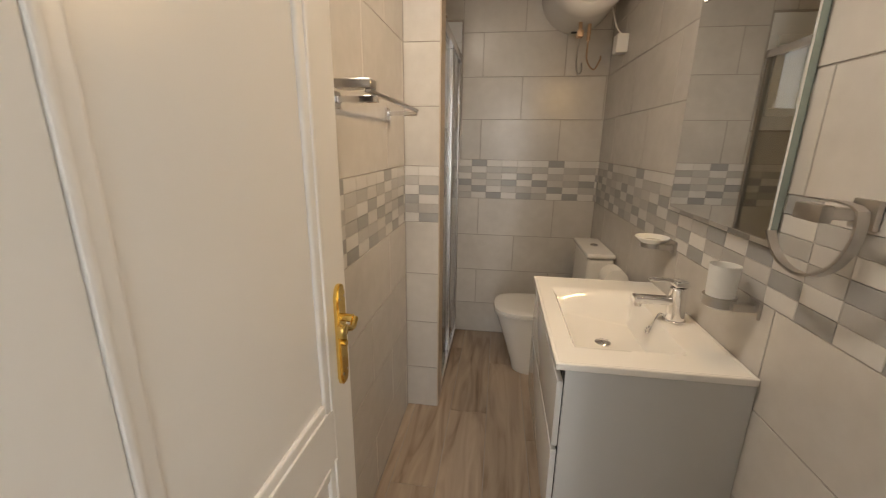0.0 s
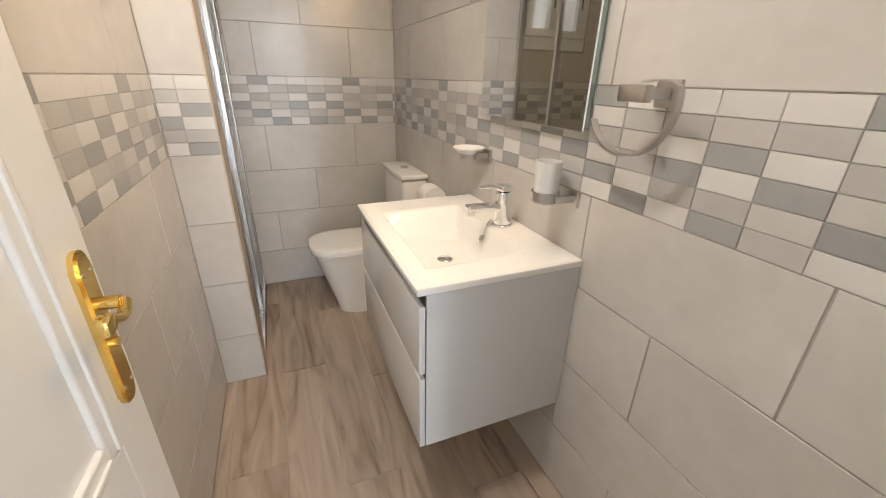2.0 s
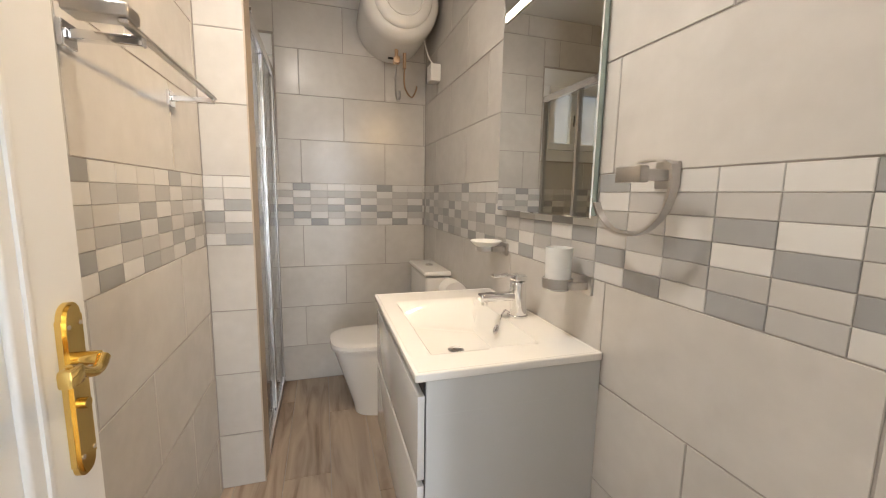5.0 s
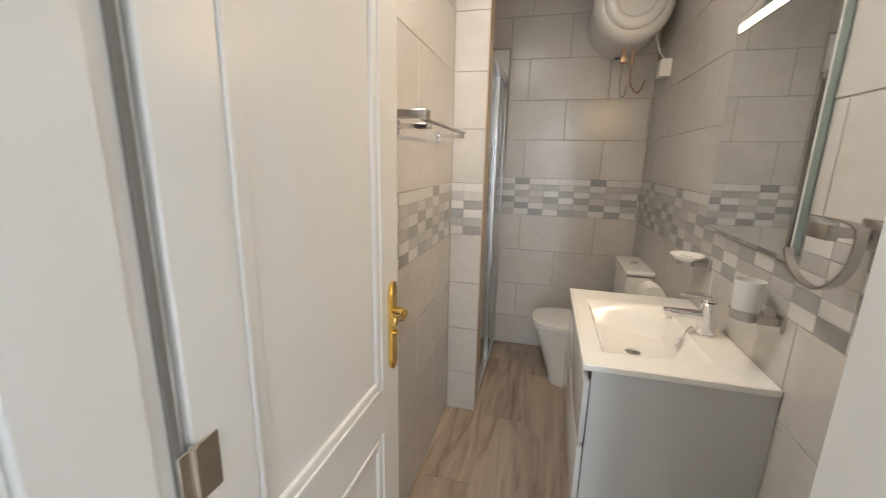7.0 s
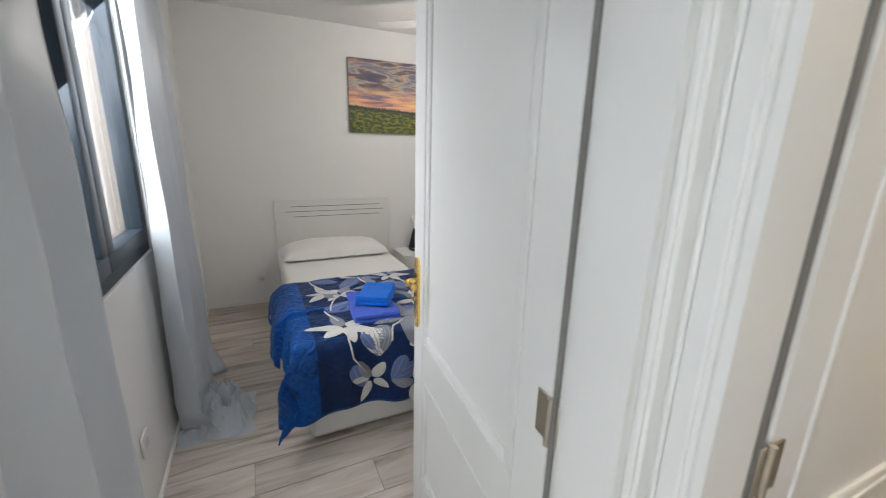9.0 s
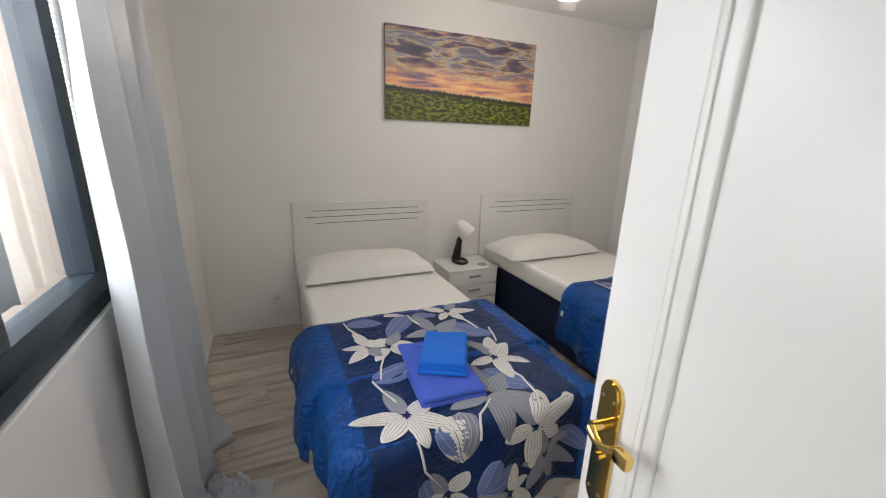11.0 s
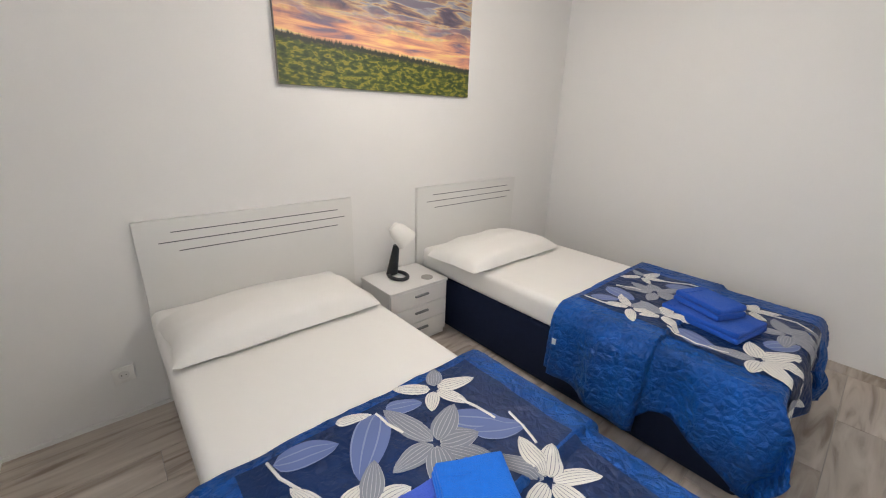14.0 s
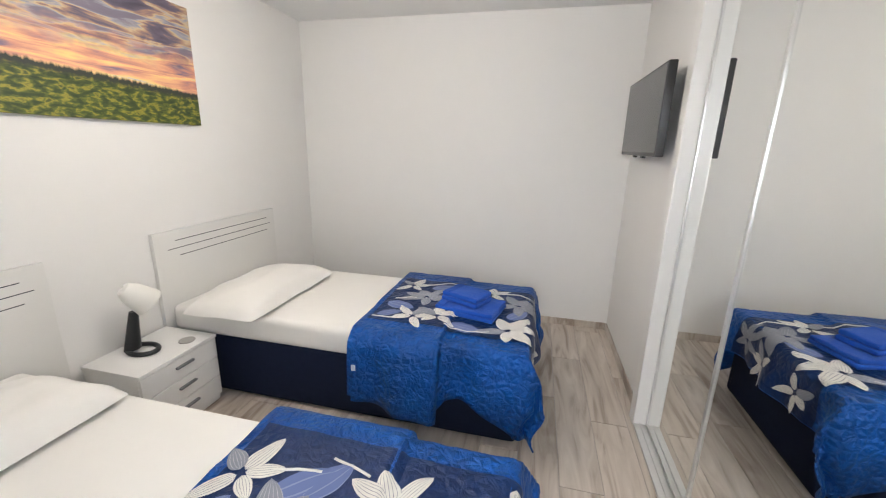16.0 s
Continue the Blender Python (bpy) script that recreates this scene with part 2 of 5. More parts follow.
def striped(name, base, line, count):
    """Petal cloth: embroidered lines running along the petal, by its own UV."""
    m = mat(name, base, 0.75, sheen=0.2)
    nt = m.node_tree
    b = nt.nodes["Principled BSDF"]
    tc = nt.nodes["Texture Coordinate"]
    sep = nt.nodes.new("ShaderNodeSeparateXYZ")
    nt.links.new(tc.outputs["UV"], sep.inputs[0])
    mul = nt.nodes.new("ShaderNodeMath")
    mul.operation, mul.inputs[1].default_value = "MULTIPLY", count
    nt.links.new(sep.outputs[0], mul.inputs[0])
    fr = nt.nodes.new("ShaderNodeMath")
    fr.operation = "FRACT"
    nt.links.new(mul.outputs[0], fr.inputs[0])
    lt = nt.nodes.new("ShaderNodeMath")
    lt.operation, lt.inputs[1].default_value = "LESS_THAN", 0.15
    nt.links.new(fr.outputs[0], lt.inputs[0])
    mix = nt.nodes.new("ShaderNodeMix")
    mix.data_type = "RGBA"
    mix.inputs[6].default_value, mix.inputs[7].default_value = (*base, 1), (*line, 1)
    nt.links.new(lt.outputs[0], mix.inputs[0])
    nt.links.new(mix.outputs[2], b.inputs["Base Color"])
    return m


M_field = quilt("navy_field", (0.001, 0.011, 0.055), (0.002, 0.027, 0.125), 0.006)
M_petal = striped("white_petal", (0.66, 0.64, 0.59), (0.16, 0.17, 0.22), 6)
M_petal_g = striped("grey_petal", (0.20, 0.215, 0.26), (0.42, 0.43, 0.45), 6)
M_leaf = striped("blue_grey_leaf", (0.10, 0.145, 0.33), (0.20, 0.25, 0.42), 3)
M_stem = mat("stem_cloth", (0.70, 0.68, 0.63), 0.8)


def canvas_picture():
    """Sunset over a meadow, laid on with broad strokes. The canvas spans 0..1 in its UV."""
    m = bpy.data.materials.new("sunset_canvas")
    m.use_nodes = True
    nt = m.node_tree
    b = nt.nodes["Principled BSDF"]
    b.inputs["Roughness"].default_value = 0.55
    tc = nt.nodes.new("ShaderNodeTexCoord")
    sep = nt.nodes.new("ShaderNodeSeparateXYZ")
    nt.links.new(tc.outputs["UV"], sep.inputs[0])

    def noise_tex(sx, sy, scale, detail=5, dist=0.6):
        mp = nt.nodes.new("ShaderNodeMapping")
        mp.inputs["Scale"].default_value = (sx, sy, 1)
        mp.inputs["Rotation"].default_value = (0, 0, -0.12)
        nt.links.new(tc.outputs["UV"], mp.inputs[0])
        n = nt.nodes.new("ShaderNodeTexNoise")
        n.inputs["Scale"].default_value, n.inputs["Detail"].default_value, n.inputs["Distortion"].default_value = scale, detail, dist
        nt.links.new(mp.outputs[0], n.inputs["Vector"])
        return n.outputs[0]

    def ramp(src, stops, mode="LINEAR"):
        r = nt.nodes.new("ShaderNodeValToRGB")
        r.color_ramp.interpolation = mode
        el = r.color_ramp.elements
        el[0].position, el[0].color = stops[0][0], (*stops[0][1], 1)
        el[1].position, el[1].color = stops[-1][0], (*stops[-1][1], 1)
        for p, c in stops[1:-1]:
            el.new(p).color = (*c, 1)
        nt.links.new(src, r.inputs[0])
        return r.outputs[0]

    def math_node(op, a, c):
        n = nt.nodes.new("ShaderNodeMath")
        n.operation = op
        for k, v in enumerate((a, c)):
            if isinstance(v, (int, float)):
                n.inputs[k].default_value = v
            else:
                nt.links.new(v, n.inputs[k])
        return n.outputs[0]

    def blend(fac, a, c):
        n = nt.nodes.new("ShaderNodeMix")
        n.data_type = "RGBA"
        nt.links.new(fac, n.inputs[0])
        nt.links.new(a, n.inputs[6])
        nt.links.new(c, n.inputs[7])
        return n.outputs[2]

    v = sep.outputs[1]
    clouds = ramp(noise_tex(1.9, 4.6, 2.2, 7, 0.5), [(0.30, (0.06, 0.055, 0.085)), (0.43, (0.13, 0.105, 0.15)), (0.475, (0.36, 0.22, 0.16)),
                                                     (0.505, (0.55, 0.42, 0.25)), (0.535, (0.31, 0.31, 0.35)), (0.58, (0.19, 0.17, 0.22)), (0.75, (0.16, 0.13, 0.18))])
    glow = ramp(noise_tex(1.6, 6.5, 2.4, 5, 0.6), [(0.34, (0.20, 0.15, 0.22)), (0.45, (0.62, 0.28, 0.20)), (0.53, (0.80, 0.42, 0.24)), (0.62, (0.85, 0.62, 0.24)), (0.7, (0.5, 0.5, 0.55))])
    wob = noise_tex(6, 3, 3, 4)
    h1 = math_node("ADD", v, math_node("MULTIPLY", math_node("SUBTRACT", wob, 0.5), 0.22))
    f1 = nt.nodes.new("ShaderNodeMapRange")
    f1.inputs[1].default_value, f1.inputs[2].default_value = 0.46, 0.66
    nt.links.new(h1, f1.inputs[0])
    sky_col = blend(f1.outputs[0], glow, clouds)
    grass = ramp(noise_tex(13, 13, 2.4, 7, 0.3), [(0.3, (0.02, 0.04, 0.012)), (0.44, (0.045, 0.07, 0.016)), (0.53, (0.10, 0.125, 0.02)), (0.60, (0.30, 0.26, 0.03)), (0.70, (0.07, 0.09, 0.02))])
    slope = math_node("ADD", v, math_node("MULTIPLY", sep.outputs[0], 0.10))
    edge = math_node("ADD", slope, math_node("MULTIPLY", math_node("SUBTRACT", noise_tex(40, 4, 2, 4), 0.5), 0.06))
    tree = nt.nodes.new("ShaderNodeRGB")
    tree.outputs[0].default_value = (0.03, 0.035, 0.03, 1)
    f2 = nt.nodes.new("ShaderNodeMapRange")
    f2.inputs[1].default_value, f2.inputs[2].default_value = 0.365, 0.385
    nt.links.new(edge, f2.inputs[0])
    f3 = nt.nodes.new("ShaderNodeMapRange")
    f3.inputs[1].default_value, f3.inputs[2].default_value = 0.31, 0.345
    nt.links.new(edge, f3.inputs[0])
    land = blend(f3.outputs[0], grass, tree.outputs[0])
    full = blend(f2.outputs[0], land, sky_col)
    nt.links.new(full, b.inputs["Base Color"])
    bp = nt.nodes.new("ShaderNodeBump")
    bp.inputs["Strength"].default_value, bp.inputs["Distance"].default_value = 0.3, 0.003
    nt.links.new(noise_tex(20, 30, 3, 4), bp.inputs["Height"])
    nt.links.new(bp.outputs[0], b.inputs["Normal"])
    return m


M_canvas = canvas_picture()

# ---- mesh helpers ----
def add_box(bm, x0, x1, y0, y1, z0, z1, bevel=0.0, segs=2):
    tmp = bmesh.new()
    bmesh.ops.create_cube(tmp, size=1)
    bmesh.ops.scale(tmp, vec=(x1 - x0, y1 - y0, z1 - z0), verts=tmp.verts)
    bmesh.ops.translate(tmp, vec=((x0 + x1) / 2, (y0 + y1) / 2, (z0 + z1) / 2), verts=tmp.verts)
    if bevel:
        bmesh.ops.bevel(tmp, geom=tmp.edges[:], offset=bevel, segments=segs, affect="EDGES", profile=0.6)
    me = bpy.data.meshes.new("tmp")
    tmp.to_mesh(me)
    tmp.free()
    bm.from_mesh(me)
    bpy.data.meshes.remove(me)
    return bm


def box(x0, x1, y0, y1, z0, z1, bevel=0.0, segs=2):
    return add_box(bmesh.new(), x0, x1, y0, y1, z0, z1, bevel, segs)


def add_tube(bm, pts, r, n=12, closed=False, r2=None):
    """A round bar along points."""
    pts = [Vector(p) for p in pts]
    rings = []
    up = Vector((0, 0, 1))
    for i, p in enumerate(pts):
        a = pts[i - 1] if (i or closed) else p
        c = pts[(i + 1) % len(pts)] if (i < len(pts) - 1 or closed) else p
        d = (c - a).normalized()
        ref = up if abs(d.z) < 0.95 else Vector((1, 0, 0))
        s = d.cross(ref).normalized()
        t = s.cross(d)
        rad = r if r2 is None else r + (r2 - r) * i / (len(pts) - 1)
        rings.append([bm.verts.new(p + rad * (math.cos(k * 2 * math.pi / n) * s + math.sin(k * 2 * math.pi / n) * t)) for k in range(n)])
    m = len(rings)
    for i in range(m if closed else m - 1):
        A, B = rings[i], rings[(i + 1) % m]
        for k in range(n):
            bm.faces.new((A[k], A[(k + 1) % n], B[(k + 1) % n], B[k]))
    if not closed:
        bm.faces.new(rings[0][::-1])
        bm.faces.new(rings[-1])
    bmesh.ops.recalc_face_normals(bm, faces=bm.faces[:])
    return bm


def tube(pts, r, n=12, closed=False, r2=None):
    return add_tube(bmesh.new(), pts, r, n, closed, r2)


def lathe(profile, n=40, center=(0, 0, 0), sx=1.0, sy=1.0):
    """A turned shape: (radius, z) from bottom to top."""
    bm = bmesh.new()
    rings = []
    for r, z in profile:
        rings.append([bm.verts.new((center[0] + sx * r * math.cos(2 * math.pi * k / n), center[1] + sy * r * math.sin(2 * math.pi * k / n), center[2] + z)) for k in range(n)])
    for A, B in zip(rings, rings[1:]):
        for k in range(n):
            bm.faces.new((A[k], A[(k + 1) % n], B[(k + 1) % n], B[k]))
    bm.faces.new(rings[0][::-1])
    bm.faces.new(rings[-1])
    bmesh.ops.recalc_face_normals(bm, faces=bm.faces[:])
    return bm


def grid(nu, nv, fn, thick=0.0):
    """A sheet of nu x nv cells; fn(u, v) with u, v in 0..1. Its UV is (u, v)."""
    bm = bmesh.new()
    uvl = bm.loops.layers.uv.new("UVMap")
    vs = [[bm.verts.new(fn(i / nu, j / nv)) for j in range(nv + 1)] for i in range(nu + 1)]
    for i in range(nu):
        for j in range(nv):
            f = bm.faces.new((vs[i][j], vs[i + 1][j], vs[i + 1][j + 1], vs[i][j + 1]))
            for lo, (a, c) in zip(f.loops, ((i, j), (i + 1, j), (i + 1, j + 1), (i, j + 1))):
                lo[uvl].uv = (a / nu, c / nv)
    return bm


def mesh_from(bm, name, material, smooth=True):
    me = bpy.data.meshes.new(name)
    bm.to_mesh(me)
    bm.free()
    if material:
        me.materials.append(material)
    if smooth:
        me.shade_smooth()
        me.set_sharp_from_angle(angle=radians(38))
    return me


def part(name, bm, material, parent, label="", smooth=True):
    ob = new(name, mesh_from(bm, name, material, smooth))
    ob.parent = parent
    if parent:
        ob.matrix_parent_inverse = parent.matrix_basis.inverted()
    if label:
        ob["label"] = label
    return ob


def thing(name, label, category, at=(0, 0, 0), group=""):
    ob = new(name)
    ob.location = at
    ob.empty_display_size = 0.1
    ob.matrix_basis = Matrix.Translation(at)
    return tagged(ob, label, category, group)


def setting(name, bm, material, label, category, smooth=False):
    return tagged(part(name, bm, material, None, "", smooth), label, category, kind="structure")


def smooth01(x):
    x = min(1.0, max(0.0, x))
    return x * x * (3 - 2 * x)


# ---- plan ----
RX, BY, LX = 0.714, 2.857, -0.395       # bathroom: right wall, back wall, left wall
PY, PX = 1.90, -0.226                   # pier beside the shower
SX = -1.02                              # far side of the shower
DY0, DY1 = 0.07, 0.215                  # wall with the bathroom door
BX0, BX1 = -0.525, -0.39                # wall with the bedroom door
HX, RY, WY = -3.999, 3.006, -0.877      # bedroom: head wall, end wall, window wall
TX = -1.20                              # television wall
ZC = 2.52
G = 0.003                               # tiles stand this proud of the grout

# floors and ceiling
floor_bed = setting("floor", box(HX - 0.1, BX0 - 0.001, WY - 0.1, RY + 0.1, -0.12, -0.0035), M_grout, "pale grey-brown wood-look plank tile floor", "floor")
floor_hall = setting("floor_hall", box(BX0, 1.6, -3.6, 0.143, -0.12, -0.0035), M_grout, "pale wood-look plank tile floor of the hall", "floor")
floor_bath = setting("floor_bath", box(BX0, RX + 0.1, 0.144, BY + 0.1, -0.12, -0.0035), M_grout, "brown wood-look plank tile floor of the bathroom", "floor")
setting("ceiling", box(HX - 0.1, 1.7, -3.7, RY + 0.1, ZC, ZC + 0.1), M_ceil, "plain white painted ceiling", "ceiling")

# bathroom walls (grout faces, tiles follow at the end)
wall_right = setting("wall_bath_right", box(RX + G, RX + 0.15, DY1 + G, BY + 0.15, 0, ZC), M_grout, "beige stone-look tiled bathroom wall with mosaic band", "wall")
bmw = box(SX - 0.0, -0.80, BY + G, BY + 0.15, 0, ZC)
add_box(bmw, -0.80, -0.23, BY + G, BY + 0.15, 0, 1.52)
add_box(bmw, -0.80, -0.23, BY + G, BY + 0.15, 2.18, ZC)
add_box(bmw, -0.23, RX + G, BY + G, BY + 0.15, 0, ZC)
wall_back = setting("wall_bath_back", bmw, M_grout, "beige stone-look tiled back wall with mosaic band", "wall")
wall_left = setting("wall_bath_left", box(-0.50, LX - G, DY1 + G, PY + G, 0, ZC), M_grout, "beige stone-look tiled side wall with mosaic band", "wall")
pier = setting("wall_pier", box(SX, PX - 0.004, PY + G, 2.03, 0, ZC), M_grout, "narrow tiled pier beside the shower", "wall")
setting("wall_shower_side", box(SX - 0.1, SX, PY + G, BY + 0.15, 0, ZC), M_tile, "tiled side wall inside the shower", "wall")
bmw = box(BX1, -0.335, DY0, DY1, 0, ZC)
add_box(bmw, 0.315, RX + 0.15, DY0, DY1, 0, ZC)
add_box(bmw, -0.335, 0.315, DY0, DY1, 2.06, ZC)
setting("wall_bath_door", bmw, M_wall, "white painted wall with the bathroom doorway", "wall")

# hall
setting("wall_hall_side", box(1.5, 1.6, -3.6, DY0, 0, ZC), M_wall, "plain white hall wall", "wall")
setting("wall_hall_right", box(RX + 0.15, 1.6, DY0, DY1, 0, ZC), M_wall, "plain white hall wall", "wall")
bmw = box(BX1, -0.3, -3.6, -3.5, 0, ZC)
add_box(bmw, 1.3, 1.6, -3.6, -3.5, 0, ZC)
add_box(bmw, -0.3, 1.3, -3.6, -3.5, 2.35, ZC)
setting("wall_hall_end", bmw, M_wall, "plain white wall with a bright opening", "wall")
bmw = box(BX0, BX1, -3.6, -0.80, 0, ZC)
add_box(bmw, BX0, BX1, -0.80, 0.012, 2.06, ZC)
add_box(bmw, BX0, BX1, 0.012, DY1 - 0.001, 0, ZC)
setting("wall_bedroom_door", bmw, M_wall, "white painted wall with the bedroom doorway", "wall")

# bedroom
setting("wall_head", box(HX - 0.1, HX, WY - 0.1, RY + 0.1, 0, ZC), M_wall, "matt white painted wall behind the headboards", "wall")
setting("wall_end", box(HX, TX + 0.1, RY, RY + 0.1, 0, ZC), M_wall, "matt white painted end wall", "wall")
setting("wall_tv", box(TX, TX + 0.1, 1.83, RY, 0, ZC), M_wall, "matt white painted wall carrying the television", "wall")
WX0, WX1, WZ0, WZ1 = -2.38, -1.15, 0.955, 2.22
bmw = box(HX, WX0, WY - 0.22, WY, 0, ZC)
add_box(bmw, WX1, BX0, WY - 0.22, WY, 0, ZC)
add_box(bmw, WX0, WX1, WY - 0.22, WY, 0, WZ0)
add_box(bmw, WX0, WX1, WY - 0.22, WY, WZ1, ZC)
setting("wall_window", bmw, M_wall, "matt white painted wall around the window", "wall")
setting("backdrop_bedroom", box(-4.2, 0.2, -2.2, -2.15, 0.0, 3.4), M_backdrop, "bright overexposed daylight outside the window", "backdrop")
setting("backdrop_hall", box(-0.6, 1.6, -4.3, -4.25, 0.0, 2.6), M_backdrop, "bright daylight outside the hall", "backdrop")
setting("backdrop_shower", box(-1.3, 0.3, 3.6, 3.65, 1.0, 2.8), M_backdrop, "bright daylight outside the shower window", "backdrop")
setting("baseboard_end", box(HX + 0.001, TX - 0.012, RY - 0.011, RY - 0.0005, 0, 0.06), M_floor, "wood-look tile skirting", "baseboard")
setting("baseboard_tv", box(TX - 0.011, TX - 0.0005, 1.84, RY - 0.012, 0, 0.06), M_floor, "wood-look tile skirting", "baseboard")
setting("baseboard_head", box(HX + 0.0005, HX + 0.011, WY + 0.012, RY - 0.012, 0, 0.02), M_door, "thin white skirting line", "baseboard")
setting("baseboard_window", box(HX + 0.001, BX0 - 0.03, WY + 0.0005, WY + 0.011, 0, 0.02), M_door, "thin white skirting line", "baseboard")


# ---- doors ----
def casing(name, along, w0, w1, at, out, top):
    """Moulded frame round an opening. along 'x': spans w0..w1 in x on the plane y=at, standing out by the sign out."""
    ob = None
    bm = bmesh.new()
    steps = ((0.0, 0.060, 0.012), (0.006, 0.034, 0.017), (0.038, 0.056, 0.021))
    for a, c, d in steps:
        lo, hi = sorted((at, at + out * d))
        for s0, s1 in ((w0 - c, w0 - a), (w1 + a, w1 + c)):
            if along == "x":
                add_box(bm, s0, s1, lo, hi, 0, top + c, 0.003, 1)
            else:
                add_box(bm, lo, hi, s0, s1, 0, top + c, 0.003, 1)
        if along == "x":
            add_box(bm, w0 - c, w1 + c, lo, hi, top + a, top + c, 0.003, 1)
        else:
            add_box(bm, lo, hi, w0 - c, w1 + c, top + a, top + c, 0.003, 1)
    return tagged(part(name, bm, M_door, None), "white lacquered moulded door casing", "door frame", kind="structure")


def lining(name, bm, label):
    return tagged(part(name, bm, M_door, None), label, "door frame", kind="structure")


bm = box(-0.335, -0.322, DY0 + 0.001, DY1 - 0.038, 0, 2.06)
add_box(bm, -0.335, -0.332, DY1 - 0.038, DY1, 0, 2.06)
add_box(bm, 0.302, 0.315, DY0 + 0.001, DY1 - 0.001, 0, 2.06)
add_box(bm, -0.322, 0.302, DY0 + 0.001, DY1 - 0.038, 2.047, 2.06)
lining("trim_bath_door_lining", bm, "white lacquered lining of the bathroom doorway")
bm = box(BX0 + 0.038, BX1 - 0.001, -0.001, 0.012, 0, 2.06)
add_box(bm, BX0, BX0 + 0.038, 0.009, 0.012, 0, 2.06)
add_box(bm, BX0 + 0.001, BX1 - 0.001, -0.80, -0.787, 0, 2.06)
add_box(bm, BX0 + 0.038, BX1 - 0.001, -0.787, -0.001, 2.047, 2.06)
lining("trim_bedroom_door_lining", bm, "white lacquered lining of the bedroom doorway")
# thin dark strips: painted shade of the gap between leaf and frame
setting("trim_bedroom_door_seal", box(BX0 + 0.0005, BX0 + 0.010, 0.003, 0.009, 0.001, 2.045), M_gap_shade, "dark strip painting the shaded hinge gap of the bedroom doorway", "door seal")
setting("trim_bath_door_seal", box(-0.332, -0.3255, DY1 - 0.012, DY1 - 0.002, 0.001, 2.045), M_gap_shade, "dark strip painting the shaded hinge gap of the bathroom doorway", "door seal")
casing("trim_bath_door_casing", "x", -0.335, 0.315, DY0, -1, 2.05)
casing("trim_bath_door_casing_inside", "x", -0.335, 0.315, DY1, 1, 2.05)
casing("trim_bedroom_door_casing", "y", -0.80, 0.012, BX1, 1, 2.05)
casing("trim_bedroom_door_casing_inside", "y", -0.80, 0.012, BX0, -1, 2.05)


def lever(parent, side, w):
    """Long brass plate with a curled lever on one face of a leaf; the leaf lies along local +x from 0 to w, its face at y."""
    y = 0.0 if side < 0 else 0.036
    x = w - 0.048
    bm = bmesh.new()
    out = []
    for i in range(13):
        a = math.pi * i / 12
        out.append((x + 0.021 * math.cos(a), 1.075 + 0.020 * math.sin(a)))
    out = [(x + 0.024, 1.062), (x + 0.024, 1.072)] + out + [(x - 0.024, 1.072), (x - 0.024, 1.062)]
    low = [(px, 2 * 0.965 - pz) for px, pz in reversed(out)]
    loop = out + low
    for inset, d in ((1.0, 0.007), (0.74, 0.010)):
        cx, cz = x, 0.965
        ring = [(cx + (px - cx) * inset, cz + (pz - cz) * (0.97 if inset < 1 else 1)) for px, pz in loop]
        a = [bm.verts.new((px, y, pz)) for px, pz in ring]
        c = [bm.verts.new((px, y + side * d, pz)) for px, pz in ring]
        bm.faces.new(c)
        for k in range(len(a)):
            bm.faces.new((a[k], a[(k + 1) % len(a)], c[(k + 1) % len(a)], c[k]))
    bmesh.ops.recalc_face_normals(bm, faces=bm.faces[:])
    plate = part("handle_plate", bm, M_brass, parent, "polished brass long plate")
    bm = tube([(x, y, 1.012), (x, y + side * 0.036, 1.012)], 0.010, 14)
    pts = []
    for i in range(15):
        f = i / 14
        pts.append((x - 0.078 * f, y + side * (0.040 + 0.006 * math.sin(f * 3)), 1.012 - 0.010 * math.sin(f * math.pi * 1.3) + 0.007 * f))
    add_tube(bm, pts, 0.0085, 12, r2=0.0065)
    add_box(bm, x - 0.092, x - 0.062, y + side * 0.034, y + side * 0.052, 1.005, 1.030, 0.006, 2) if side > 0 else add_box(bm, x - 0.092, x - 0.062, y - 0.052, y - 0.034, 1.005, 1.030, 0.006, 2)
    part("lever", bm, M_brass, plate, "curled polished brass lever")
    bm = tube([(x, y, 0.945), (x, y + side * 0.017, 0.945)], 0.008, 12)
    part("lock_knob", bm, M_brass, plate, "small brass lock knob")
    for dx, dz in ((-0.013, 1.062), (0.013, 1.062), (-0.013, 0.868), (0.013, 0.868)):
        part("screw", tube([(x + dx, y, dz), (x + dx, y + side * 0.0115, dz)], 0.0035, 8), M_hinge, plate)


